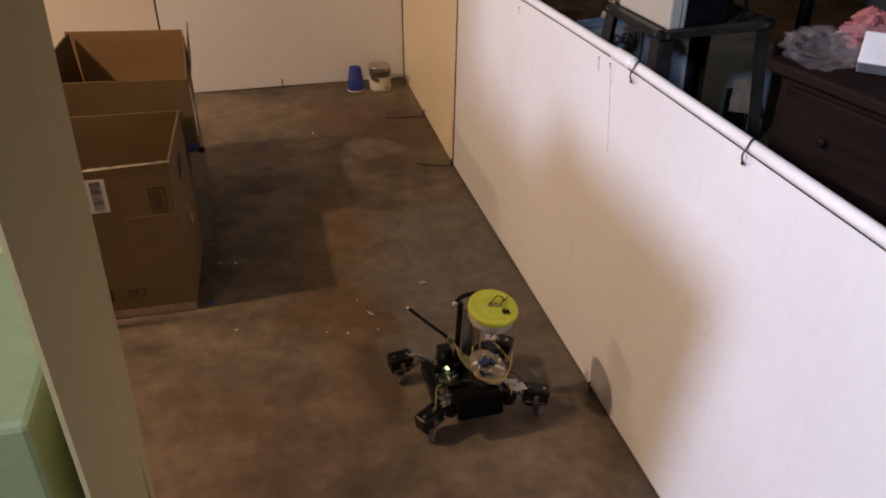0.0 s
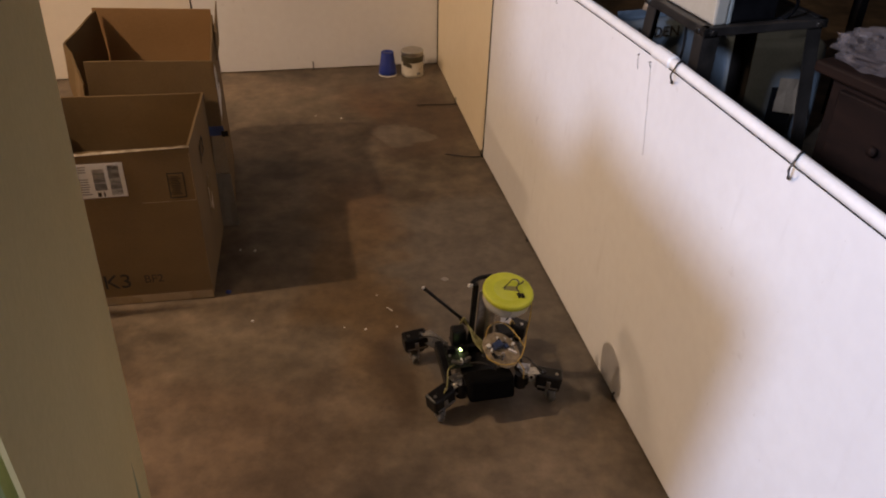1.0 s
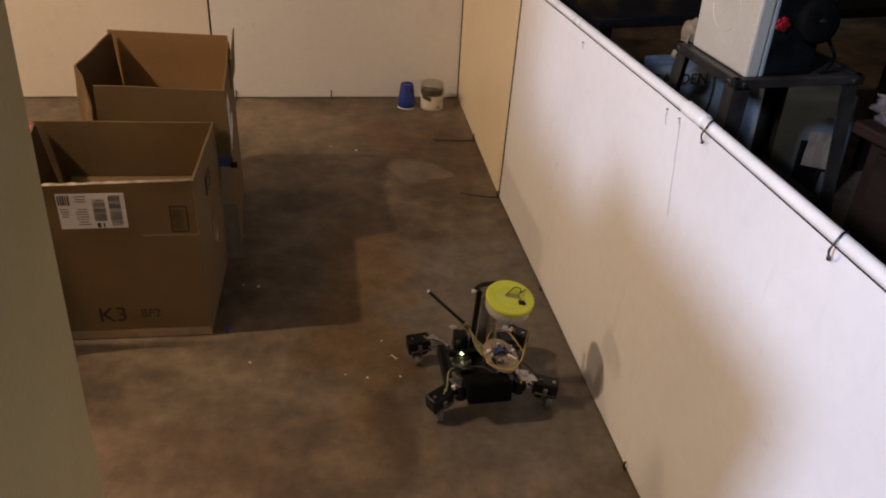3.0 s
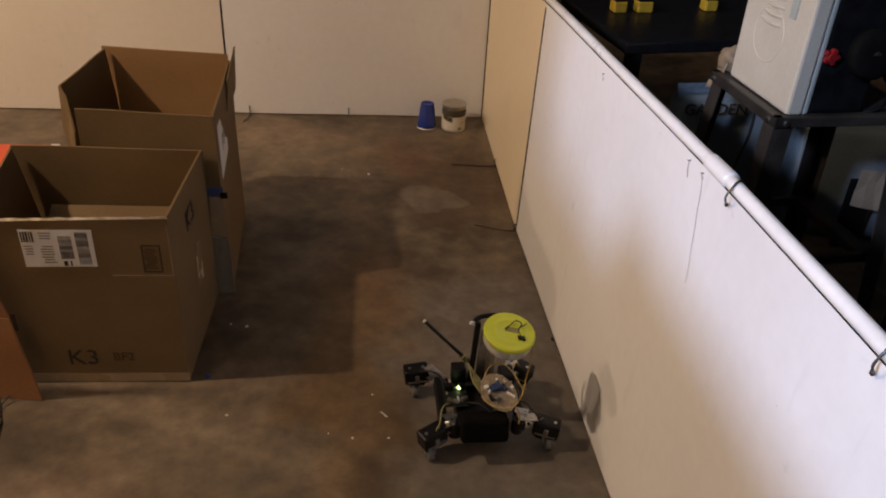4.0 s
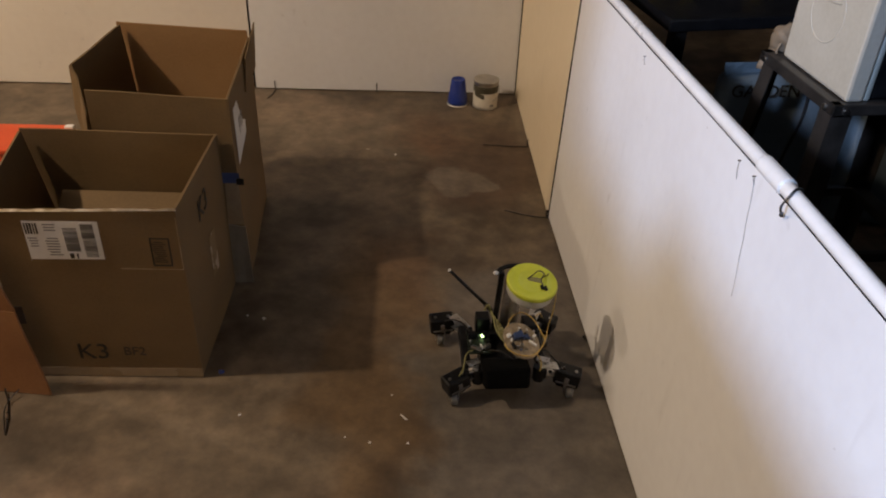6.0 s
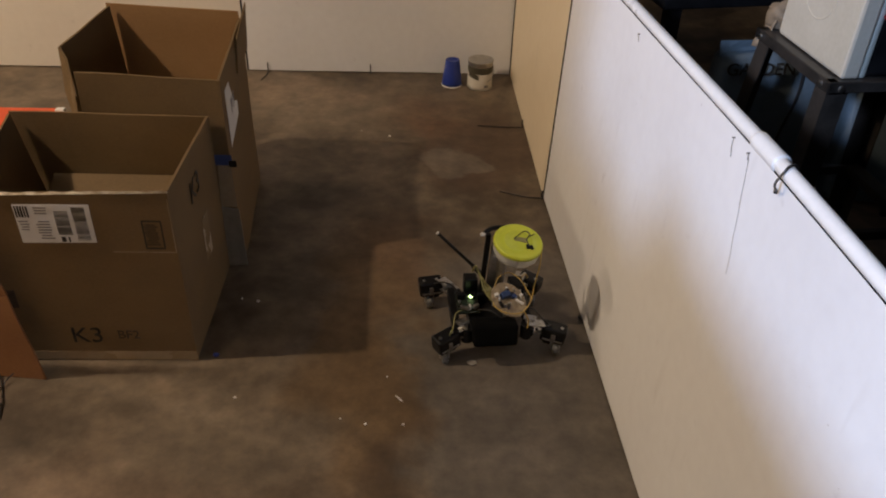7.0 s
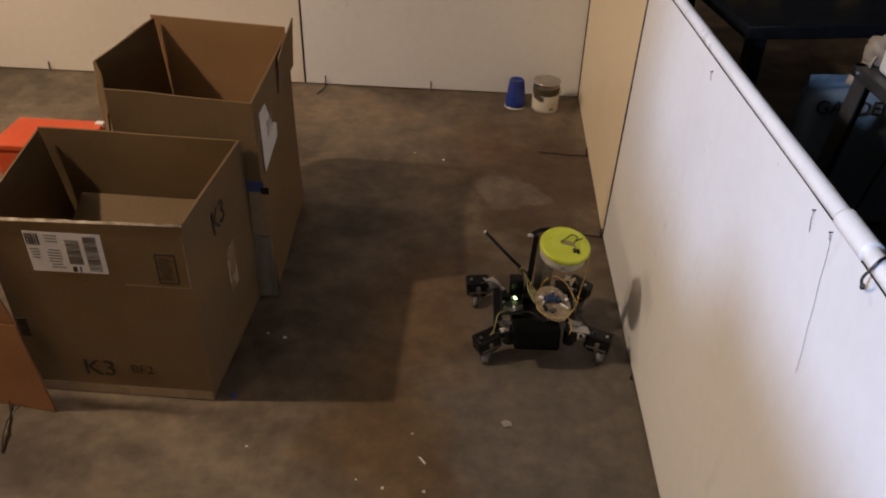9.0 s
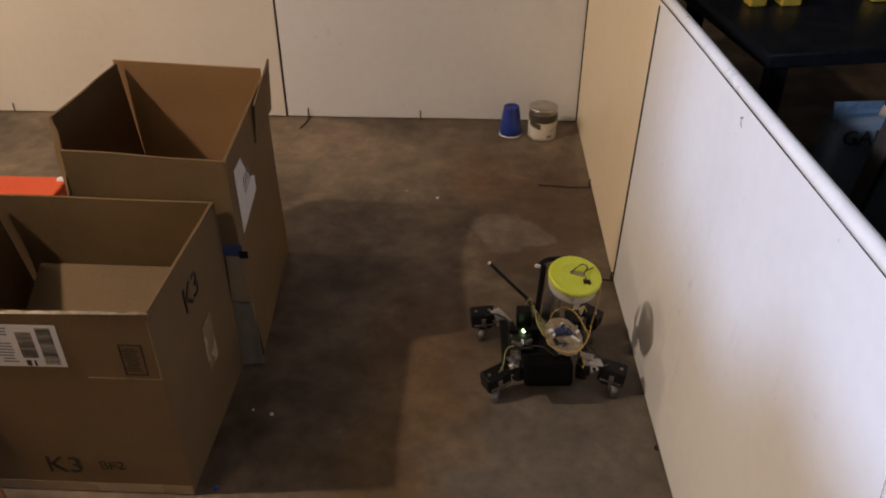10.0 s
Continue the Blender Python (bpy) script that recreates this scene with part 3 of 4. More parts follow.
    part("handle_slot", block((-1.452, y0 - 0.002, 0.205), (0.022, 0.003, 0.055), bevel=0.001), M_ink_faded, b, "dark hand slot")
    part("tape_patch", sheet((x1 + 0.0041, -1.74, 0.17), (x1 + 0.0049, -1.68, 0.17), (x1 + 0.0049, -1.68, 0.30), (x1 + 0.0041, -1.74, 0.30), 0.0008, 2, 3), M_tape, b, "clear tape patch")
    return b


front_box()


def rear_box():
    b = thing("cardboard_box", Matrix(), "tall open brown box with bent flaps, taped corner", "box", "open boxes")
    t = 0.006
    h = 0.62
    bl, br = Vector((-1.385, -1.0, 0.002)), Vector((-1.005, -1.0, 0.002))
    fr, fl = Vector((-0.972, -1.525, 0.002)), Vector((-1.40, -1.46, 0.002))

    def top(p, dx=0.0, dy=0.0, z=h):
        return (p.x + dx, p.y + dy, z)
    part("back_wall", sheet(br, (bl.x - 0.012, bl.y, bl.z), top(bl, -0.045, 0.004, 0.636), top(br, -0.012, 0.0, 0.62), t, 8, 8, amp=0.0012, seed=4.4), M_card_lit, b)
    part("left_wall", sheet(bl, (fl.x - 0.03, fl.y + 0.10, 0.002), (-1.452, -1.348, 0.627), top(bl, -0.035, -0.016, 0.632), t, 8, 8, amp=0.001, seed=6.1), M_card, b)
    part("right_wall", sheet(fr, br, top(br, -0.006, -0.01, 0.60), top(fr, -0.006, 0.0, 0.607), t, 8, 8, amp=0.0006, seed=9.5), M_card, b)
    part("front_wall", sheet(fl, fr, top(fr, -0.004, 0.0, 0.606), (-1.372, -1.484, 0.607), t, 8, 8, amp=0.002, seed=2.9), M_card, b)
    part("corner_flap", sheet((-1.455, -1.352, 0.30), (-1.405, -1.455, 0.30), (-1.40, -1.45, 0.52), (-1.452, -1.350, 0.625), 0.005, 4, 5, amp=0.004, seed=7.7), M_card, b, "bent cardboard flap")
    part("side_flap", sheet((-0.992, -1.22, 0.50), (-1.0, -1.005, 0.50), (-0.992, -0.995, 0.645), (-0.988, -1.20, 0.600), 0.004, 4, 4, amp=0.0004, seed=1.9), M_card, b, "loose outer flap")
    part("bottom", sheet((bl.x + 0.01, bl.y - 0.01, 0.008), (br.x - 0.01, br.y - 0.01, 0.008), (fr.x - 0.01, fr.y + 0.01, 0.008), (fl.x + 0.01, fl.y + 0.01, 0.008), 0.005, 2, 2), M_card_lit, b)
    lab = part("address_label", sheet((-0.9765, -1.475, 0.383), (-0.9895, -1.288, 0.400), (-0.9945, -1.265, 0.540), (-0.9805, -1.464, 0.550), 0.0008, 3, 3), M_label, b, "white printed label")
    bm = bmesh.new()
    for k in range(4):
        put_box(bm, (-0.9838 - 0.0014 * k, -1.395 + 0.02 * k, 0.47), (0.001, 0.008, 0.05))
    tagged(part("printed_block", bm, M_grey_ink, lab), kind="stuff")
    part("corner_tape", sheet((fr.x - 0.05, fr.y - 0.004, 0.352), (fr.x + 0.002, fr.y - 0.004, 0.352), (fr.x + 0.002, fr.y - 0.004, 0.385), (fr.x - 0.05, fr.y - 0.004, 0.385), 0.001, 2, 1), M_blue_tape, b, "strip of blue tape")
    part("tape_end", block((fr.x + 0.004, fr.y - 0.006, 0.358), (0.022, 0.004, 0.020), bevel=0.001), M_black, b, "black tape end")
    part("lower_flap", sheet((fr.x - 0.055, fr.y - 0.010, 0.004), (fr.x + 0.010, fr.y - 0.006, 0.004), (fr.x + 0.004, fr.y - 0.005, 0.205), (fr.x - 0.045, fr.y - 0.009, 0.215), 0.004, 3, 3, amp=0.0008), M_tape_grey, b, "dull corner patch of packing tape")
    part("corner_strip", sheet((fr.x - 0.045, fr.y - 0.006, 0.215), (fr.x + 0.001, fr.y - 0.004, 0.212), (fr.x - 0.002, fr.y - 0.004, 0.350), (fr.x - 0.040, fr.y - 0.005, 0.352), 0.001, 3, 3), M_tape, b, "shiny packing tape")
    part("split_edge", sheet((fr.x + 0.0012, fr.y + 0.022, 0.010), (fr.x + 0.0012, fr.y + 0.034, 0.010), (fr.x - 0.001, fr.y + 0.012, 0.185), (fr.x - 0.001, fr.y + 0.004, 0.185), 0.001, 1, 3), M_gap, b, "dark split along the corner")
    return b


rear_box()


def side_panel():
    b = thing("cardboard_sheet", Matrix(), "creased reddish cardboard sheet leaning beside the box", "cardboard")
    part("lower_half", sheet((-2.02, -1.955, 0.002), (-1.392, -2.032, 0.002), (-1.424, -2.022, 0.262), (-2.02, -1.95, 0.255), 0.005, 8, 5, amp=0.002, seed=3.8), M_card_orange, b)
    # unseen top carried up to 0.9 m to shade the front box's foot
    part("upper_half", sheet((-2.02, -1.95, 0.257), (-1.424, -2.022, 0.264), (-1.560, -2.046, 0.90), (-2.10, -2.03, 0.92), 0.005, 8, 6, amp=0.002, seed=5.9), M_card_orange, b)
    return b


side_panel()


def tall_sheet():
    b = thing("cardboard_sheet", Matrix(), "tall pale folded cardboard sheet standing on its end", "cardboard")
    part("face", sheet((-0.928, -3.545, 0.002), (-1.002, -3.112, 0.002), (-0.970, -3.104, 1.425), (-0.895, -3.680, 1.372), 0.004, 8, 14, amp=0.0015, seed=0.7), M_card_tan, b)
    part("folded_side", sheet((-1.006, -3.110, 0.002), (-1.363, -3.090, 0.002), (-1.363, -3.084, 1.632), (-0.976, -3.104, 1.314), 0.004, 4, 10, amp=0.001, seed=1.7), M_card_tan, b)
    # unseen panel, added to keep the cool light off the back wall and floor
    part("unseen_light_block", sheet((-1.367, -3.090, 0.002), (-3.00, -3.060, 0.002), (-3.00, -3.060, 2.10), (-1.367, -3.084, 2.10), 0.004, 8, 10, amp=0.002, seed=2.7), M_card_tan, b)
    part("blue_tape_scrap", sheet((-0.9080, -3.585, 1.255), (-0.9130, -3.545, 1.260), (-0.9125, -3.545, 1.290), (-0.9070, -3.590, 1.300), 0.001, 2, 2), M_blue_tape, b, "scrap of blue tape")
    return b


tall_sheet()


def green_carton():
    b = thing("green_carton", Matrix(), "pale green carton closed with masking tape", "box")
    part("carton_body", block((-1.185, -3.37, 0.49), (0.42, 0.34, 0.98), bevel=0.008), M_green, b)
    for k, (x, z, w, h, a) in enumerate(((-1.03, 0.80, 0.060, 0.16, 22), (-1.01, 0.66, 0.020, 0.20, 16), (-1.06, 0.54, 0.016, 0.22, -14))):
        bm = block((0, 0, 0), (w, 0.002, h))
        bm.transform(pose(x, -3.5415 - 0.0012 * k, z, 0, a, 0))
        part("tape_strip", bm, M_masking if k == 0 else M_tape_pale, b, "strip of pale tape")
    return b


green_carton()


def orange_bin():
    b = thing("orange_bin", pose(-1.715, -1.225, 0, 0, 0, 0), "bright orange plastic bin standing behind the boxes", "bin")
    part("bin_body", block((0, 0, 0.157), (0.272, 0.180, 0.312), bevel=0.010), M_orange, b)
    part("lid", block((0, 0, 0.324), (0.280, 0.188, 0.022), bevel=0.006), M_orange, b)
    part("latch", block((0.128, 0.075, 0.332), (0.030, 0.022, 0.018), bevel=0.004), M_pvc, b, "white latch")
    return b


orange_bin()


# ---- cup, paint can, scraps ----
cup = thing("plastic_cup", pose(-0.277, -0.118, 0), "blue plastic party cup standing upside down", "cup")
part("cup_wall", lathe([(0.0455, 0.006), (0.044, 0.02), (0.0405, 0.055), (0.0385, 0.058), (0.035, 0.092), (0.0335, 0.094), (0.0315, 0.117), (0.0295, 0.120), (0.0275, 0.120), (0.0265, 0.116), (0.0, 0.115)], 36), M_cup, cup, smooth=True)
part("cup_rim", lathe([(0.0455, 0.0), (0.0470, 0.0012), (0.0472, 0.003), (0.0462, 0.005), (0.045, 0.007)], 36), M_pvc, cup, "white rolled rim", smooth=True)

can = thing("paint_can", pose(-0.152, -0.135, 0, 0, 0, -8) @ Matrix.Scale(1.05, 4), "used quart paint can with white and dark label", "paint can")
part("can_wall", lathe([(0.051, 0.0), (0.054, 0.002), (0.054, 0.005), (0.0525, 0.007), (0.0525, 0.116), (0.0545, 0.119), (0.0545, 0.123), (0.052, 0.1245), (0.049, 0.122)], 36), M_tin, can, smooth=True)
part("label_wrap", lathe([(0.0529, 0.010), (0.0531, 0.011), (0.0531, 0.072), (0.0529, 0.073)], 36), M_can, can, "white paper label", smooth=True)
part("label_band", lathe([(0.0529, 0.0735), (0.0532, 0.074), (0.0532, 0.102), (0.0529, 0.103)], 36), M_can_band, can, "dark printed band", smooth=True)
part("can_lid", lathe([(0.0485, 0.1215), (0.046, 0.119), (0.045, 0.1175), (0.0, 0.1175)], 32), M_can, can, "paint-smeared pale lid", smooth=True)
bm = bmesh.new()
for k in range(6):
    a = math.radians(-142 + 9 * k)
    put_box(bm, (0.0536 * math.cos(a), 0.0536 * math.sin(a), 0.070 - 0.002 * k), (0.001, 0.009, 0.020), pose(0, 0, 0, 0, 0, math.degrees(a)))
part("printed_mark", bm, M_can_band, can, "dark printed patch")
bm = bmesh.new()
for k in range(3):
    a = math.radians(-62 + 7 * k)
    put_box(bm, (0.0536 * math.cos(a), 0.0536 * math.sin(a), 0.020), (0.001, 0.005, 0.010), pose(0, 0, 0, 0, 0, math.degrees(a)))
part("printed_mark", bm, M_grey_ink, can)
part("wire_handle", wire([(0.055, 0.0, 0.098), (0.058, -0.02, 0.075), (0.052, -0.036, 0.058), (0.035, -0.052, 0.045)], 0.0016, 6), M_steel, can)


def crumb(x, y, r, a, squash=0.5, mat=M_crumb, lab="tiny pale crumb of foam on the concrete"):
    bm = bmesh.new()
    bmesh.ops.create_icosphere(bm, subdivisions=1, radius=r)
    for v in bm.verts:
        v.co *= 1 + 0.5 * noise.noise(v.co * 300 + Vector((x * 9, y * 9, 0)))
        v.co.z *= squash
    bm.transform(pose(x, y, r * squash * 0.9, 0, 0, a))
    tagged(part("crumb", bm, mat), lab, "crumb", "crumbs on the floor")


for x, y, r in ((-0.547, -0.646, 0.006), (-0.904, -1.708, 0.0055), (-0.953, -1.695, 0.004), (-0.476, -2.188, 0.0045), (-0.569, -2.187, 0.0045), (-0.632, -2.168, 0.003),
                (-0.902, -2.096, 0.004), (-0.66, -0.60, 0.003), (-0.52, -2.02, 0.003)):
    crumb(x, y, r, x * 900)
crumb(-0.294, -1.968, 0.014, 30, 0.25, M_scrap, "pale scrap of paper on the concrete")
crumb(-0.978, -1.941, 0.009, 10, 0.6, M_cup, "small blue plastic scrap on the concrete")
bm = sheet((-0.012, -0.003, 0.001), (0.012, 0.001, 0.001), (0.013, 0.006, 0.003), (-0.011, 0.003, 0.003), 0.001, 3, 1)
bm.transform(pose(-0.486, -2.10, 0.0015, 0, 0, 120))
tagged(part("paper_shred", bm, M_crumb), "thin pale shred of paper on the concrete", "paper scrap")

loose = thing("wire_scrap", Matrix(), "twisted black wire with a shiny end on the floor", "wire")
part("strand", wire([(-1.507, -2.0, 0.035), (-1.512, -2.02, 0.012), (-1.490, -2.06, 0.004), (-1.470, -2.11, 0.005), (-1.452, -2.17, 0.004)], 0.0020, 6), M_tie, loose)
part("strand", wire([(-1.470, -2.03, 0.02), (-1.486, -2.06, 0.010), (-1.482, -2.10, 0.009), (-1.455, -2.165, 0.006)], 0.0016, 6), M_tie, loose)
part("bare_end", rod((-1.472, -2.108, 0.008), (-1.465, -2.125, 0.008), 0.0034, n=8), M_bolt, loose, "bare metal end")


# ---- beyond the wall ----
def machine_stand():
    c = pose(0.575, -1.725, 0, 0, 0, 6)
    s = thing("machine_stand", c, "dark steel angle-iron stand with bright bolts", "stand")
    w, d, h = 0.43, 0.37, 0.72
    for x0, y0 in ((0, 0), (w, 0), (0, d), (w, d)):
        sx, sy = (1 if x0 else -1), (1 if y0 else -1)
        bm = bmesh.new()
        fx, fy = x0 + sx * 0.05, y0 + sy * 0.05
        ix, iy = x0 - sx * 0.055, y0 - sy * 0.055
        put_sheet(bm, (fx, fy, 0), (fx - sx * 0.05, fy, 0), (ix, y0, h), (x0, y0, h), 0.004, 1, 1)
        put_sheet(bm, (fx, fy, 0), (fx, fy - sy * 0.05, 0), (x0, iy, h), (x0, y0, h), 0.004, 1, 1)
        part("leg", bm, M_iron, s)
        part("bolt", rod((x0 - sx * 0.020, y0 + sy * 0.014, h - 0.014), (x0 - sx * 0.020, y0 + sy * 0.021, h - 0.014), 0.0080, n=10), M_bolt, s, "bright bolt head")
        part("bolt", rod((x0 + sx * 0.014, y0 - sy * 0.020, h - 0.014), (x0 + sx * 0.021, y0 - sy * 0.020, h - 0.014), 0.0080, n=10), M_bolt, s, "bright bolt head")
    for a, b in (((0, 0), (w, 0)), ((0, d), (w, d)), ((0, 0), (0, d)), ((w, 0), (w, d))):
        cx, cy = (a[0] + b[0]) / 2, (a[1] + b[1]) / 2
        part("top_rail", block((cx, cy, h - 0.012), (abs(a[0] - b[0]) + 0.03, abs(a[1] - b[1]) + 0.03, 0.03), bevel=0.004), M_iron, s)
        part("brace", block((cx, cy, 0.25), (abs(a[0] - b[0]) + 0.05, abs(a[1] - b[1]) + 0.02, 0.03), bevel=0.003), M_iron, s)
    part("top_plate", block((w / 2, d / 2, h - 0.002), (w - 0.03, d - 0.03, 0.005)), M_iron, s)
    return s


machine_stand()


def saw_machine():
    m = pose(0.60, -1.72, 0.7225, 0, 0, 6)
    s = thing("bench_machine", m, "cream enamelled bench machine with red knob and black wheel", "machine")
    part("front_cover", block((0.022, 0.165, 0.27), (0.049, 0.33, 0.54), bevel=0.008), M_machine, s, "cream enamelled cover")
    part("housing", block((0.056, 0.166, 0.265), (0.018, 0.325, 0.53), bevel=0.006), M_machine_side, s, "grey-green housing")
    part("frame_column", block((0.150, 0.165, 0.25), (0.17, 0.31, 0.50), bevel=0.01), M_black, s)
    prof = [(0.075 + 0.003 * math.cos(a), 0.003 * math.sin(a)) for a in [2 * math.pi * k / 8 for k in range(9)]]
    ring = lathe(prof, 32, caps=False)
    ring.transform(pose(-0.001, 0.18, 0.170, 90, 0, -90))
    part("embossed_ring", ring, M_machine, s, smooth=True)
    for k in range(5):
        part("vent_slot", wire([(-0.001, 0.132, 0.205 + 0.024 * k), (-0.006, 0.18, 0.202 + 0.024 * k), (-0.001, 0.228, 0.205 + 0.024 * k)], 0.0045, 6), M_machine, s)
    part("name_plate", block((-0.004, 0.085, 0.30), (0.004, 0.03, 0.12), bevel=0.001), M_machine_side, s, "grey printed strip")
    knob = lathe([(0.0, 0.024), (0.012, 0.024), (0.014, 0.016), (0.012, 0.0), (0.0, 0.0)], 14)
    for k in range(5):
        a = 2 * math.pi * k / 5
        put_cyl(knob, (0.015 * math.cos(a), 0.015 * math.sin(a), 0.004), (0.015 * math.cos(a), 0.015 * math.sin(a), 0.020), 0.007, n=10)
    part("red_knob", knob, M_red, s, "red plastic star knob").matrix_basis = pose(0.078, 0.008, 0.165, 90, 0, 0)
    wheel = lathe([(0.016, -0.02), (0.056, -0.022), (0.066, -0.012), (0.066, 0.012), (0.056, 0.022), (0.016, 0.02)], 30)
    part("hand_wheel", wheel, M_black_matt, s, "black hand wheel", smooth=True).matrix_basis = pose(0.178, -0.03, 0.180, 80, 0, 0) 
    part("wheel_shaft", rod((0.178, 0.03, 0.180), (0.178, -0.05, 0.180), 0.012), M_steel, s)
    part("cable", wire([(0.25, 0.0, 0.12), (0.28, -0.02, 0.06), (0.27, 0.02, 0.0), (0.22, 0.05, 0.012)], 0.006), M_black, s)
    return s


saw_machine()
rag = thing("rag", pose(0.585, -1.352, 0.724), "crumpled tan rag on the stand corner", "rag")
bm = bmesh.new()
bmesh.ops.create_icosphere(bm, subdivisions=3, radius=0.04)
for v in bm.verts:
    v.co *= 1 + 0.5 * noise.noise(v.co * 38)
    v.co.z = max(v.co.z, -0.03) * 1.1 + 0.033
part("cloth", bm, M_paper, rag, smooth=True)
part("hanging_end", sheet((-0.052, 0.025, -0.065), (-0.045, -0.015, -0.060), (-0.022, -0.025, 0.030), (-0.030, 0.030, 0.035), 0.004, 5, 6, amp=0.004, seed=6.4), M_paper, rag, smooth=True)


def soil_bag(m, size, text, lab):
    b = thing("bag", m, lab, "bag", "bags behind the stand")
    w, d, h = size
    bm = block((0, 0, h / 2), (w, d, h), bevel=0.04, segments=3)
    bmesh.ops.subdivide_edges(bm, edges=bm.edges, cuts=2, use_grid_fill=True)
    for v in bm.verts:
        v.co += 0.018 * Vector(noise.noise_vector(v.co * 6 + Vector((w, h, d)) * 7)) * (1 if v.co.z > 0.03 else 0.2)
        v.co.z = max(v.co.z, 0.001)
    part("bag_body", bm, M_bluegrey, b, smooth=True)
    bm = sheet((-w * 0.46, -0.012, h - 0.03), (w * 0.46, -0.012, h - 0.03), (w * 0.44, 0.01, h + 0.035), (-w * 0.45, 0.012, h + 0.03), 0.004, 10, 3, amp=0.004, seed=w * 9)
    part("crimped_top", bm, M_bluegrey, b)
    if text:
        writing("printed_word", text, 0.058, Matrix.Translation((-w / 2 + 0.015, -d / 2 - 0.013, h - 0.055)) @ FACE, M_ink, b, "dark printed word GARDEN", depth=0.002)
    return b


soil_bag(pose(0.70, -1.10, 0, -3, 0, 4), (0.36, 0.13, 0.55), "GARDEN", "blue-grey plastic bag printed GARDEN")
soil_bag(pose(1.24, -1.07, 0, -4, 0, -8), (0.44, 0.16, 0.44), "", "blue-grey plastic bag leaning behind the stand")
tagged(part("power_cord", wire([(0.70, -1.345, 0.70), (0.715, -1.31, 0.60), (0.722, -1.30, 0.49), (0.70, -1.30, 0.38), (0.66, -1.31, 0.20), (0.60, -1.34, 0.05), (0.50, -1.40, 0.006)], 0.0055, 8), M_tie, smooth=True), "black power cord hanging under the stand", "cord")
paper = thing("paper_sheet", pose(1.19, -1.22, 0.0, 0, 0, 0), "tan paper tag leaning behind the stand", "paper")
part("leaf", sheet((0.0, -0.03, 0.20), (0.13, -0.05, 0.18), (0.11, 0.0, 0.32), (0.02, 0.0, 0.33), 0.002, 3, 3, amp=0.002), M_paper, paper)
part("support", block((0.06, 0.02, 0.14), (0.10, 0.02, 0.28), bevel=0.003), M_black, paper)


def far_table():
    s = thing("workbench", pose(0.98, -0.76, 0, 0, 0, 10), "black workbench cluttered with dark cases", "table")
    part("benchtop", block((0, 0, 0.73), (1.5, 0.6, 0.04), bevel=0.006), M_black, s)
    for x in (-0.7, 0.7):
        for y in (-0.26, 0.26):
            part("leg", block((x, y, 0.355), (0.045, 0.045, 0.71), bevel=0.004), M_black, s)
    return s


far_table()
for x, y, w in ((0.36, -0.80, 0.05), (0.455, -0.79, 0.06), (0.72, -0.74, 0.05)):
    b = thing("yellow_case", pose(x, y, 0.7505, 0, 0, 8), "small yellow plastic case on the workbench", "case", "cases on the bench")
    part("case_body", block((0, 0, 0.02), (w, 0.05, 0.04), bevel=0.006), M_yellow, b)
    part("case_lid", block((0, 0, 0.045), (w * 0.95, 0.045, 0.01), bevel=0.003), M_black, b)


def chest():
    c = pose(0.675, -2.215, 0, 0, 0, 14)
    s = thing("wooden_desk", c, "dark stained wooden desk with a drawer front", "desk")
    part("carcass", block((0.35, -0.55, 0.375), (0.66, 1.06, 0.75), bevel=0.004), M_wood, s)
    part("desktop", block((0.34, -0.55, 0.768), (0.72, 1.14, 0.034), bevel=0.008), M_wood, s)
    for z in (0.62, 0.36, 0.12):
        dr = part("drawer_front", block((0.012, -0.55, z), (0.022, 0.98, 0.21), bevel=0.006), M_wood, s)
        part("knob", lathe([(0.0, 0.022), (0.012, 0.022), (0.015, 0.012), (0.007, 0.0), (0.0, 0.0)], 12), M_wood, dr, "dark wooden knob", smooth=True).matrix_basis = pose(0.0, -0.22, z, 0, -90, 0)
    return s


chest()


def lump(name, m, radii, mat, seed, lab, cat, rough=0.5, freq=14, group=""):
    b = thing(name, m, lab, cat, group)
    bm = bmesh.new()
    bmesh.ops.create_icosphere(bm, subdivisions=4, radius=1)
    for v in bm.verts:
        k = 1 + rough * noise.noise(v.co * freq * 0.2 + Vector((seed, 0, 0))) + 0.2 * rough * noise.noise(v.co * freq * 0.7 + Vector((0, seed, 0)))
        v.co = Vector((v.co.x * radii[0] * k, v.co.y * radii[1] * k, v.co.z * radii[2] * k))
    lo = min(v.co.z for v in bm.verts)
    for v in bm.verts:
        v.co.z = max(v.co.z - lo * 0.7, 0.0)
    part("wrapper", bm, mat, b)
    return b


lump("plastic_bag", pose(0.775, -2.27, 0.786), (0.085, 0.11, 0.045), M_wrap, 1.4, "crumpled clear plastic bag on the desk", "bag", 0.45, 15, "packets on the desk")
lump("plastic_bag", pose(0.90, -2.28, 0.786), (0.08, 0.10, 0.05), M_wrap, 4.1, "crumpled clear plastic bag on the desk", "bag", 0.45, 15, "packets on the desk")
lump("snack_packet", pose(1.00, -2.19, 0.79), (0.09, 0.06, 0.055), M_pink, 2.2, "crumpled pink foil packet on the desk", "packet", 0.6, 16, "packets on the desk")
wb = thing("white_carton", pose(0.828, -2.43, 0.811, 0, 34, 48), "small white cardboard carton on the desk", "carton")
part("carton_body", block((0, 0, 0.043), (0.085, 0.10, 0.085), bevel=0.004), M_label, wb)
part("carton_flap", sheet((-0.042, -0.049, 0.085), (0.042, -0.049, 0.085), (0.044, -0.030, 0.130), (-0.038, -0.030, 0.130), 0.002, 2, 2), M_label, wb)


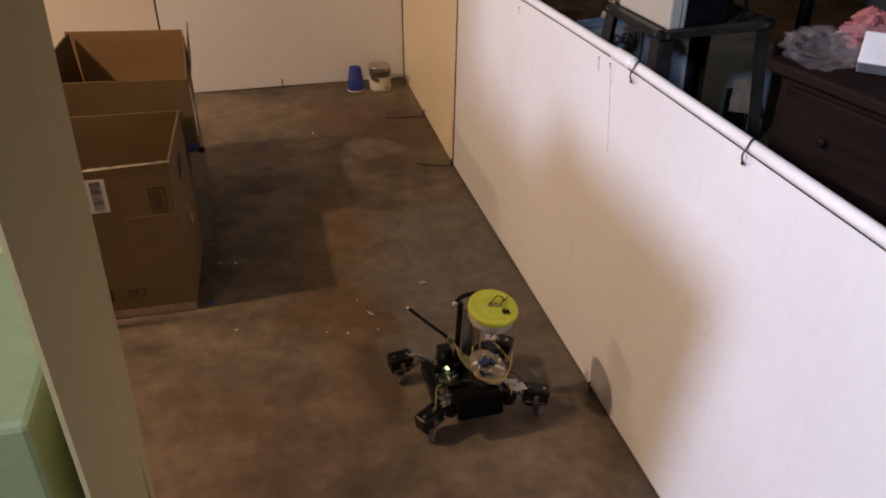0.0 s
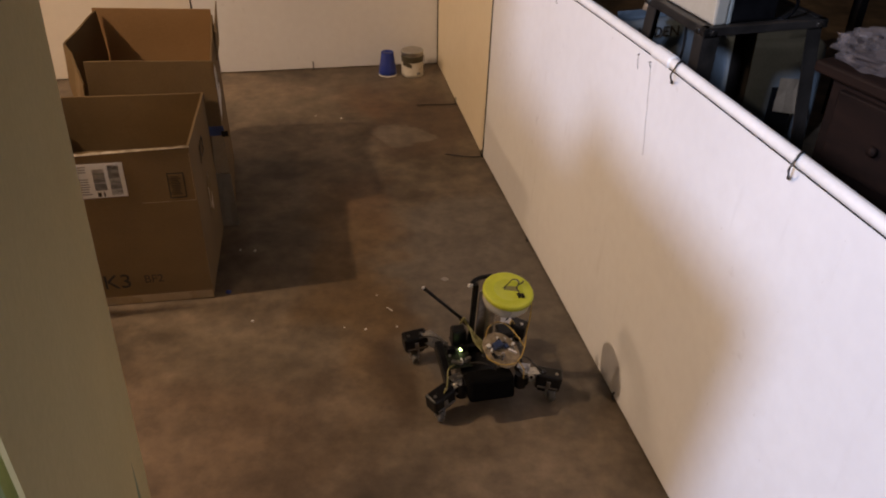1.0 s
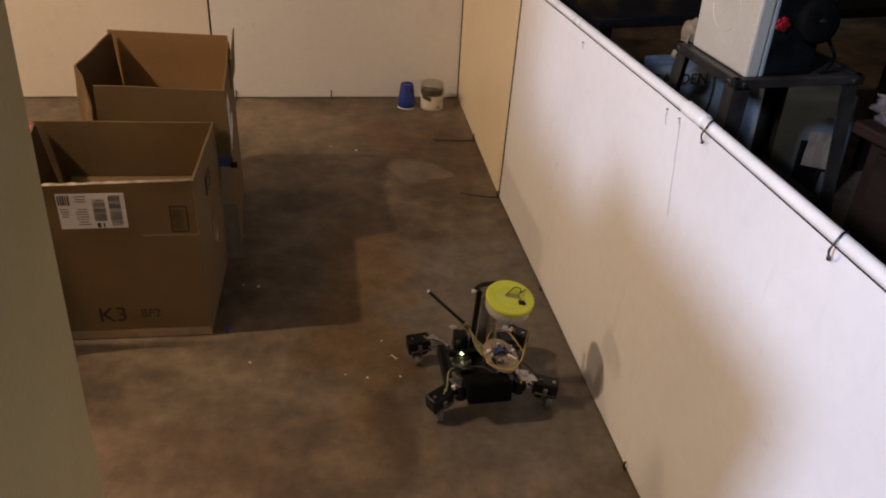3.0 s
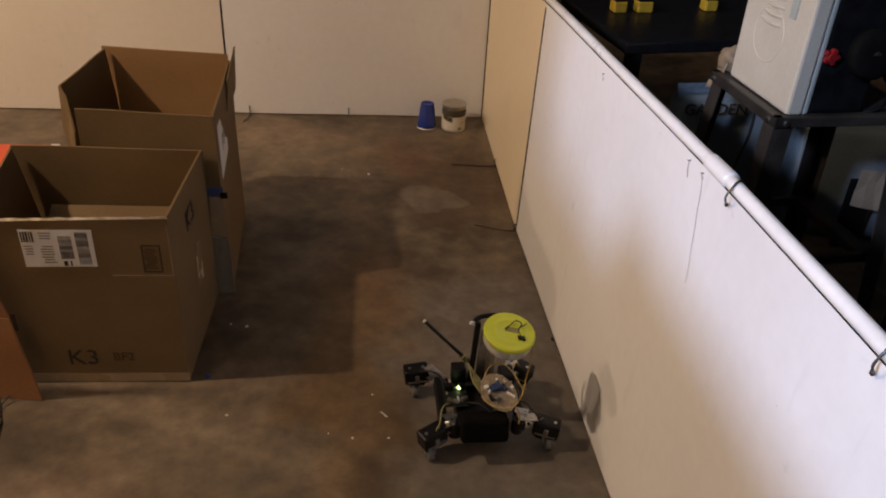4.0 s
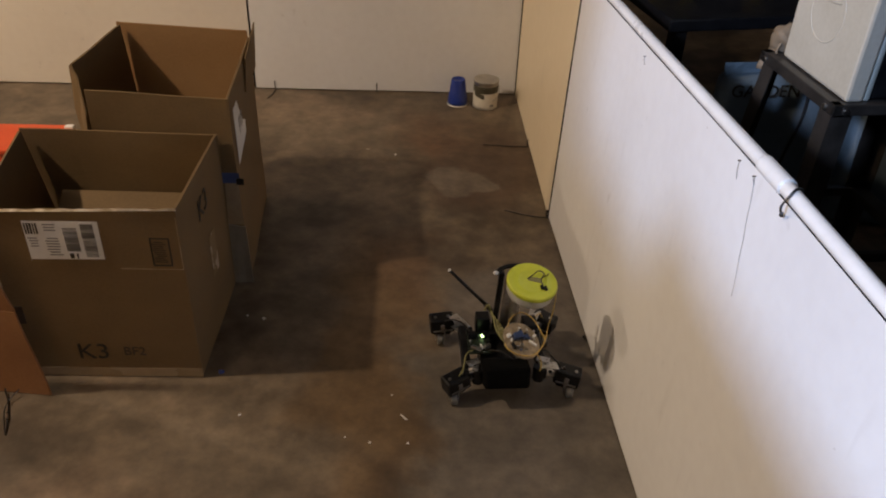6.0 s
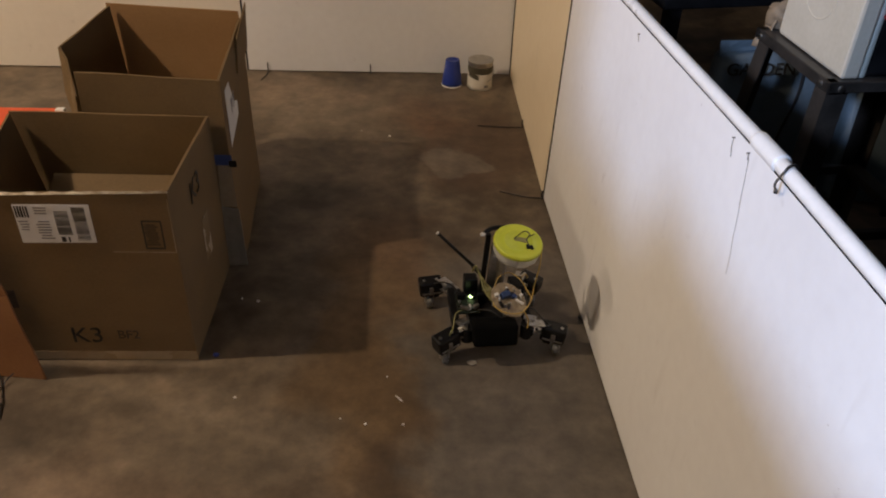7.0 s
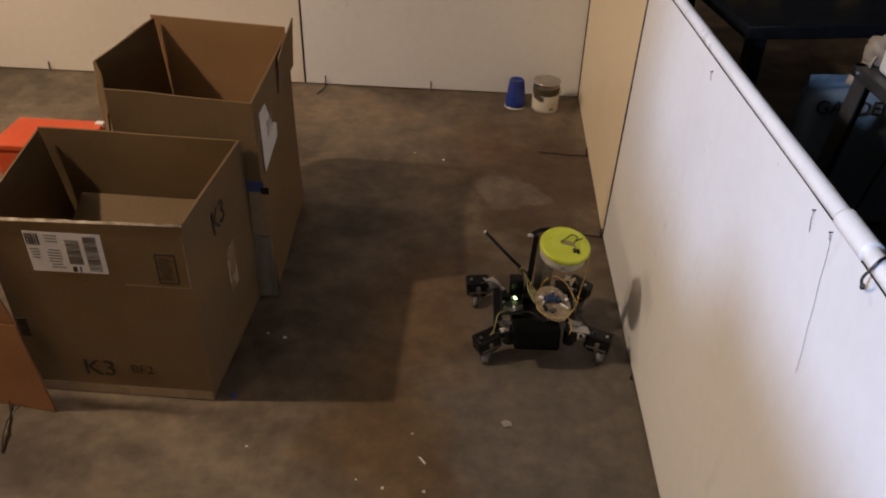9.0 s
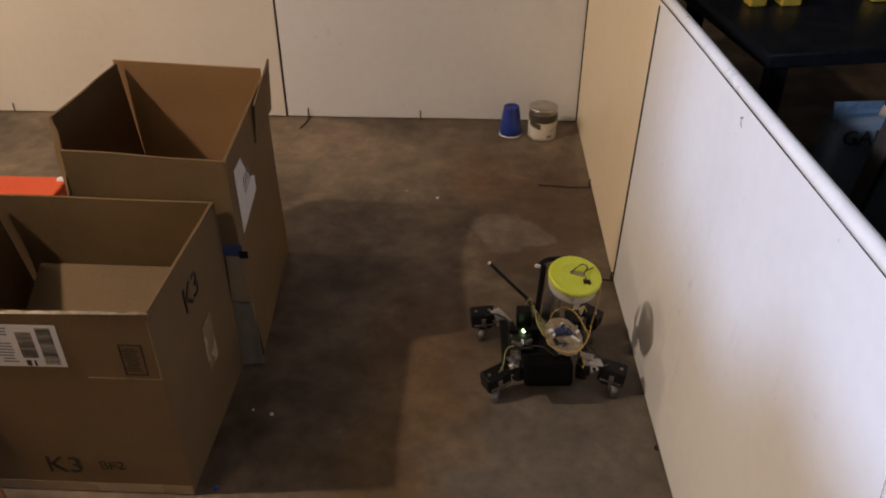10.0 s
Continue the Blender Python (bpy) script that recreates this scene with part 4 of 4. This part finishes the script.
def office_chair():
    s = thing("office_chair", pose(1.28, -2.02, 0, 0, 0, -60), "black upholstered office chair with rounded backrest", "chair")
    back = lathe([(0.0, -0.035), (0.15, -0.035), (0.23, -0.025), (0.25, 0.0), (0.23, 0.025), (0.15, 0.035), (0.0, 0.035)], 30)
    back.transform(pose(0, 0.22, 0.78, 80, 0, 0) @ Matrix.Diagonal((0.95, 1.15, 1, 1)))
    part("backrest", back, M_fabric, s, smooth=True)
    part("seat", block((0, 0, 0.46), (0.46, 0.44, 0.09), bevel=0.035, segments=3), M_fabric, s)
    part("gas_column", rod((0, 0, 0.08), (0, 0, 0.42), 0.028), M_black, s)
    part("back_post", block((0, 0.235, 0.56), (0.05, 0.02, 0.3), bevel=0.004), M_black, s)
    for k in range(5):
        a = 2 * math.pi * k / 5
        leg = part("foot", rod((0, 0, 0.10), (0.28 * math.cos(a), 0.28 * math.sin(a), 0.065), 0.02, 0.014), M_black, s)
        part("caster", rod((0.28 * math.cos(a) - 0.012, 0.28 * math.sin(a), 0.028), (0.28 * math.cos(a) + 0.012, 0.28 * math.sin(a), 0.028), 0.028), M_black, leg)
    return s


office_chair()


# ---- the rolling robot ----
def rover():
    r = thing("rover_robot", Matrix(), "black four-legged wheeled robot with a lime jar lid", "robot")
    # belly and frame
    part("battery_box", block((-0.010, -0.090, 0.092), (0.120, 0.060, 0.064), pose(0, 0, 0, -14, 0, 0), bevel=0.010), M_black_matt, r, "matt black battery box")
    part("chassis_plate", block((-0.01, 0.01, 0.098), (0.125, 0.20, 0.006), bevel=0.002), M_black, r)
    part("underbody", block((-0.01, 0.01, 0.070), (0.12, 0.17, 0.045), bevel=0.006), M_black, r)
    for x in (-0.108, 0.088):
        part("side_rail", block((x, 0.0, 0.088), (0.022, 0.17, 0.030), pose(0, 0, 0, 8, 0, 0), bevel=0.004), M_black, r)
    wheels = []
    # leg: module centre x, y, z, turn, lean; wheel place
    for x, y, z, turn, lean, hx, hy in ((-0.137, -0.082, 0.060, 28, -8, -0.080, -0.075), (0.159, -0.066, 0.060, -18, 8, 0.080, -0.070),
                                        (-0.158, 0.156, 0.064, 4, -4, -0.095, 0.085), (0.130, 0.144, 0.074, -38, 6, 0.075, 0.085)):
        leg = part("leg", block((0, 0, 0), (0.068, 0.044, 0.046), bevel=0.006), M_black, r, "black servo leg module")
        leg.matrix_basis = pose(x, y, z, 0, lean, turn)
        s = 1 if x > 0 else -1
        for k in (-1, 1):
            part("screw", rod((k * 0.018, -0.004, 0.0225), (k * 0.018, -0.004, 0.0255), 0.0042, n=10), M_bolt, leg, "bright screw head")
        part("servo_horn", block((0.0, -0.0235, -0.004), (0.012, 0.005, 0.026), bevel=0.002), M_steel, leg, "grey servo horn")
        part("servo_case", block((0.0, 0.003, -0.029), (0.046, 0.030, 0.016), bevel=0.003), M_black, leg)
        # metal bracket back to the body
        bm = bmesh.new()
        inv = leg.matrix_basis.inverted()
        a, b = inv @ Vector((hx, hy, 0.088)), Vector((-s * 0.030, 0.0, 0.008))
        mid = (a + b) / 2 + Vector((0, 0, 0.012))
        put_tube(bm, [a, mid, b], 0.0075, 8)
        part("bracket", bm, M_alu, leg, "grey aluminium bracket", smooth=True)
        # flat drilled plates of the bracket, one over the other
        along = (b - a).normalized()
        up = inv.to_3x3() @ Vector((0, 0, 1))
        across = up.cross(along).normalized()
        for lift in (0.014, -0.010):
            c0, c1 = a + up * lift, b + up * lift
            plate = part("bracket_plate", sheet(c0 - across * 0.012, c1 - across * 0.015, c1 + across * 0.015, c0 + across * 0.012, 0.0025, 2, 1), M_alu, leg, "grey drilled bracket plate")
            for u in (0.25, 0.62):
                q = c0.lerp(c1, u)
                part("hole", rod(q - up * 0.0034, q + up * 0.0034, 0.0042, n=10), M_gap, plate)
        part("front_strip", block((0.0, -0.0228, -0.012), (0.054, 0.003, 0.0035)), M_alu, leg, "thin bright metal strip")
        part("joint", rod(inv @ Vector((hx, hy, 0.055)), inv @ Vector((hx, hy, 0.098)), 0.016, n=16), M_black, leg, "black hip joint")
        part("joint_screw", rod(inv @ Vector((hx * 1.12, hy, 0.098)), inv @ Vector((hx * 1.12, hy, 0.102)), 0.006, n=10), M_bolt, leg, "bright screw head")
        # fork and wheel under the module
        wx, wy = x + s * 0.004, y - 0.017
        for k in (-1, 1):
            part("fork", block(inv @ Vector((wx + k * 0.012, wy + 0.005, 0.030)), (0.003, 0.014, 0.030), inv.to_3x3().to_4x4(), bevel=0.001), M_alu, leg, "grey fork plate")
        tyre = lathe([(0.005, -0.008), (0.0155, -0.008), (0.0175, -0.005), (0.0175, 0.005), (0.0155, 0.008), (0.005, 0.008)], 24)
        tyre.transform(pose(0, 0, 0, 0, 90, 0))
        w = part("wheel", tyre, M_wheel, r, "grey rubber wheel", smooth=True)
        hub = bmesh.new()
        for k in range(3):
            put_box(hub, (0.0085, 0, 0), (0.002, 0.027, 0.004), pose(0, 0, 0, 60 * k, 0, 0))
        part("hub", hub, M_alu, w, "aluminium hub spokes")
        w.matrix_basis = pose(wx, wy, 0.0177)
        wheels.append((w, wx, wy))
    # electronics on the deck
    deck = part("controller_board", block((-0.072, 0.0, 0.118), (0.060, 0.075, 0.003), pose(0, 0, 0, 6, 0, 0)), M_pcb, r, "dark green circuit board")
    part("led", block((-0.061, 0.018, 0.1280), (0.009, 0.009, 0.006), bevel=0.002), M_led, deck, "lit green indicator")
    part("connector", block((-0.088, 0.020, 0.129), (0.022, 0.016, 0.018), bevel=0.002), M_black, deck)
    part("connector", block((-0.055, 0.024, 0.127), (0.012, 0.020, 0.014), bevel=0.002), M_black, deck)
    part("heat_sink", block((-0.052, -0.022, 0.126), (0.018, 0.008, 0.012), pose(0, 0, 0, 0, 0, 30), bevel=0.001), M_alu, deck, "bare metal heat sink")
    part("shield", block((-0.082, -0.026, 0.125), (0.028, 0.010, 0.008), pose(0, 0, 0, 0, 0, -25), bevel=0.001), M_steel, deck)
    disc = lathe([(0.0, 0.0), (0.054, 0.0), (0.0555, 0.0015), (0.054, 0.003), (0.0, 0.003)], 32)
    disc.transform(Matrix.Diagonal((0.80, 1.05, 1, 1)))
    perf = part("perfboard", disc, M_perf, r, "round tan circuit disc")
    perf.matrix_basis = pose(0.032, -0.036, 0.154, 16, -4, 20)
    part("component", block((-0.004, 0.012, 0.010), (0.026, 0.018, 0.014), bevel=0.002), M_chip, perf, "blue component block")
    part("component", block((0.016, 0.002, 0.008), (0.012, 0.012, 0.011), bevel=0.002), M_chip, perf, "blue component block")
    part("component", block((-0.026, 0.022, 0.008), (0.012, 0.010, 0.009), bevel=0.002), M_label, perf, "white connector")
    part("capacitor", rod((-0.010, -0.020, 0.003), (-0.010, -0.020, 0.018), 0.0045, n=10), M_alu, perf)
    part("strip_pin", block((0.022, -0.020, 0.007), (0.004, 0.024, 0.007), pose(0, 0, 0, 0, 0, 30)), M_label, perf, "white header strip")
    part("component", block((-0.028, -0.010, 0.007), (0.008, 0.018, 0.008), bevel=0.002), M_black, perf)
    rnd = random.Random(11)
    for k in range(16):
        a, d = rnd.uniform(0, 6.28), rnd.uniform(0.012, 0.046)
        part("small_component", block((0.8 * d * math.cos(a), d * math.sin(a), 0.0055), (rnd.uniform(0.004, 0.011), rnd.uniform(0.003, 0.008), rnd.uniform(0.004, 0.009)), pose(0, 0, 0, 0, 0, rnd.uniform(0, 90)), bevel=0.0008),
             (M_label, M_black, M_alu, M_chip, M_black, M_perf)[k % 6], perf)
    for k in range(9):
        part("small_component", block((-0.072 + rnd.uniform(-0.026, 0.026), rnd.uniform(-0.034, 0.034), 0.1225), (rnd.uniform(0.004, 0.010), rnd.uniform(0.003, 0.009), rnd.uniform(0.004, 0.008)), pose(0, 0, 0, 0, 0, rnd.uniform(0, 90)), bevel=0.0008),
             (M_alu, M_black, M_label)[k % 3], deck)
    for x, y, turn in ((-0.092, -0.058, 24), (0.092, -0.052, -20), (-0.112, 0.098, 8), (0.088, 0.098, -30)):
        pl = part("hip_plate", block((x, y, 0.104), (0.034, 0.020, 0.003), pose(0, 0, 0, 0, 0, turn), bevel=0.0008), M_alu, r, "grey drilled hip plate")
        for q in (-1, 1):
            part("screw", rod(Vector((x, y, 0.105)) + pose(0, 0, 0, 0, 0, turn) @ Vector((q * 0.010, 0, 0)), Vector((x, y, 0.1085)) + pose(0, 0, 0, 0, 0, turn) @ Vector((q * 0.010, 0, 0)), 0.0032, n=8), M_bolt, pl, "bright screw head")
    for k, (a, b, c, d) in enumerate((((-0.05, -0.03, 0.12), (-0.02, -0.06, 0.14), (0.01, -0.07, 0.12), (0.04, -0.06, 0.11)), ((-0.09, 0.03, 0.13), (-0.11, 0.07, 0.13), (-0.13, 0.11, 0.11), (-0.15, 0.13, 0.09)),
                                      ((-0.09, -0.03, 0.12), (-0.11, -0.05, 0.125), (-0.12, -0.08, 0.10), (-0.13, -0.09, 0.085)), ((0.07, -0.04, 0.13), (0.10, -0.05, 0.13), (0.12, -0.06, 0.11), (0.15, -0.07, 0.085)),
                                      ((0.06, 0.04, 0.13), (0.09, 0.08, 0.14), (0.11, 0.12, 0.12), (0.12, 0.13, 0.10)))):
        part("servo_lead", wire([a, b, c, d], 0.0021, 6), (M_tie, M_tie, M_wire_o, M_tie, M_wire_y)[k], r, smooth=True)
    for x, y in ((0.0, 0.01), (0.07, 0.0), (0.02, -0.06)):
        part("standoff", rod((x, y, 0.10), (x, y, 0.158), 0.003, n=8), M_alu, r, "aluminium standoff")
    # mast, jar and lid
    part("mast", block((-0.024, 0.050, 0.206), (0.014, 0.014, 0.212), pose(0, 0, 0, 0, 3, 0), bevel=0.003), M_black, r, "black upright mast")
    part("mast_plate", block((0.000, 0.046, 0.205), (0.026, 0.006, 0.17), pose(0, 0, 0, 0, 3, 0), bevel=0.001), M_steel, r, "grey drilled mast plate")
    part("mast_tube", rod((0.018, 0.045, 0.10), (0.022, 0.030, 0.30), 0.0125, n=18), M_steel, r, "grey metal tube")
    part("mast_foot", block((-0.005, 0.05, 0.112), (0.07, 0.04, 0.026), bevel=0.004), M_black, r)
    part("top_bracket", wire([(-0.026, 0.048, 0.306), (-0.026, 0.056, 0.312), (-0.006, 0.068, 0.316), (0.030, 0.072, 0.316)], 0.0065, 8), M_black, r, smooth=True)
    part("bracket_tip", block((-0.034, 0.046, 0.312), (0.016, 0.007, 0.008), pose(0, 0, 0, 0, 25, 30), bevel=0.001), M_label, r, "white tip")
    jar = lathe([(0.0, 0.0), (0.050, 0.0), (0.056, 0.004), (0.060, 0.012), (0.0605, 0.020), (0.0612, 0.030), (0.060, 0.037), (0.057, 0.038)], 36)
    tub = part("jar", jar, M_tub, r, "cloudy plastic jar", smooth=True)
    tub.matrix_basis = pose(0.044, -0.006, 0.284, 11, 5, 0)
    lid = lathe([(0.0605, 0.0345), (0.0635, 0.0355), (0.0640, 0.043), (0.0622, 0.0465), (0.060, 0.0475), (0.057, 0.0465), (0.040, 0.0462), (0.038, 0.0470), (0.036, 0.0462), (0.0, 0.0462)], 44)
    part("lid", lid, M_lime, tub, "lime green screw lid", smooth=True)
    bm = bmesh.new()
    for k in range(44):
        a = 2 * math.pi * k / 44
        put_box(bm, (0.0640 * math.cos(a), 0.0640 * math.sin(a), 0.0395), (0.0012, 0.0035, 0.007), pose(0, 0, 0, 0, 0, math.degrees(a)))
    part("grip_ribs", bm, M_lime, tub)
    bm = bmesh.new()
    put_box(bm, (0.021, -0.022, 0.0495), (0.008, 0.012, 0.006), pose(0, 0, 0, 0, 0, 8), 0.001)
    put_box(bm, (0.030, -0.024, 0.0495), (0.007, 0.012, 0.006), pose(0, 0, 0, 0, 0, 8), 0.001)
    part("terminal", bm, M_black, tub, "small black terminals")
    part("sensor_strip", sheet((-0.012, 0.002, 0.0468), (0.020, -0.006, 0.0468), (0.026, 0.010, 0.0475), (-0.006, 0.014, 0.0475), 0.001, 3, 2), M_wire_o, tub, "grey-green sensor strip")
    part("lid_wire", wire([(0.024, -0.016, 0.050), (0.020, 0.0, 0.054), (0.030, 0.018, 0.056), (0.018, 0.030, 0.053), (0.0, 0.014, 0.052), (-0.012, 0.006, 0.048)], 0.0015, 6), M_tie, tub, "thin dark wire")
    part("lid_wire", wire([(0.026, 0.012, 0.049), (0.040, 0.016, 0.056), (0.044, 0.026, 0.050)], 0.0014, 6), M_tie, tub, "thin dark wire")
    # wires
    part("signal_wire", wire([(0.102, -0.002, 0.325), (0.112, -0.012, 0.29), (0.108, -0.025, 0.25), (0.098, -0.035, 0.20), (0.088, -0.055, 0.165), (0.060, -0.085, 0.150), (0.020, -0.088, 0.152), (-0.010, -0.070, 0.160), (-0.012, -0.055, 0.163)], 0.0017, 6), M_wire_y, r, "looping yellow wire", smooth=True)
    part("signal_wire", wire([(0.090, -0.05, 0.17), (0.070, 0.01, 0.185), (0.040, 0.030, 0.195), (0.010, 0.020, 0.185), (0.0, 0.0, 0.165)], 0.0015, 6), M_wire_y, r, "looping yellow wire", smooth=True)
    part("signal_wire", wire([(0.066, -0.082, 0.15), (0.076, -0.098, 0.135), (0.072, -0.110, 0.115)], 0.0016, 6), M_wire_y, r, "looping yellow wire", smooth=True)
    for k in range(4):
        part("cable", wire([(-0.045 + 0.006 * k, 0.062, 0.19 - 0.01 * k), (-0.036 + 0.008 * k, 0.036, 0.185 - 0.012 * k), (-0.030 + 0.006 * k, 0.0, 0.165), (-0.014 + 0.004 * k, -0.030, 0.150 - 0.006 * k)], 0.0022, 6), M_wire_o, r, "olive cable", smooth=True)
    part("cable", wire([(-0.055, 0.055, 0.185), (-0.048, 0.045, 0.21), (-0.040, 0.050, 0.19), (-0.03, 0.046, 0.16)], 0.003, 6), M_wire_o, r, "olive cable", smooth=True)
    ant = part("antenna", rod((-0.052, 0.064, 0.197), (-0.150, 0.076, 0.299), 0.0048, 0.0042, 12), M_black, r, "black stub antenna", smooth=True)
    part("antenna_tip", rod((-0.150, 0.076, 0.299), (-0.1525, 0.0763, 0.3016), 0.0044, n=12), M_label, ant, "pale tip")
    part("antenna_base", rod((-0.034, 0.062, 0.176), (-0.054, 0.064, 0.199), 0.007, n=12), M_iron, ant)
    part("module", block((-0.058, 0.062, 0.140), (0.038, 0.034, 0.050), bevel=0.004), M_black, r)
    part("rear_module", block((0.070, 0.060, 0.125), (0.040, 0.050, 0.040), bevel=0.005), M_black, r)
    return r, wheels


robot, robot_wheels = rover()

# where the robot stands: seconds, x, y, turn
DRIVE = ((0.0, -0.281, -2.573, 3), (0.5, -0.283, -2.531, 3), (1.0, -0.276, -2.481, 3), (1.5, -0.270, -2.430, 3), (2.0, -0.267, -2.381, 3), (2.5, -0.262, -2.321, 3),
         (3.25, -0.248, -2.238, 3), (4.0, -0.235, -2.154, 2.5), (4.5, -0.228, -2.094, 2), (5.0, -0.219, -2.037, 2), (5.5, -0.217, -1.985, 2), (6.25, -0.226, -1.918, 3), (7.0, -0.234, -1.853, 4),
         (7.5, -0.238, -1.815, 4.5), (8.0, -0.235, -1.761, 4), (8.5, -0.223, -1.704, 3.5), (9.0, -0.220, -1.643, 3), (9.5, -0.220, -1.583, 3), (10.0, -0.218, -1.526, 3))


def drive_at(t):
    for a, b in zip(DRIVE, DRIVE[1:]):
        if t <= b[0]:
            u = (t - a[0]) / (b[0] - a[0])
            return [p + (q - p) * u for p, q in zip(a, b)]
    return DRIVE[-1]


def motions():
    walk(robot, [(t, pose(x, y, 0, 0, 0, turn)) for t, x, y, turn in DRIVE])
    for w, wx, wy in robot_wheels:
        rows = []
        for k in range(51):
            t = k * 0.2
            rolled = (drive_at(t)[2] - DRIVE[0][2]) / 0.0177
            rows.append((t, pose(wx, wy, 0.0177) @ Matrix.Rotation(-rolled, 4, "X")))
        walk(w, rows)


motions()
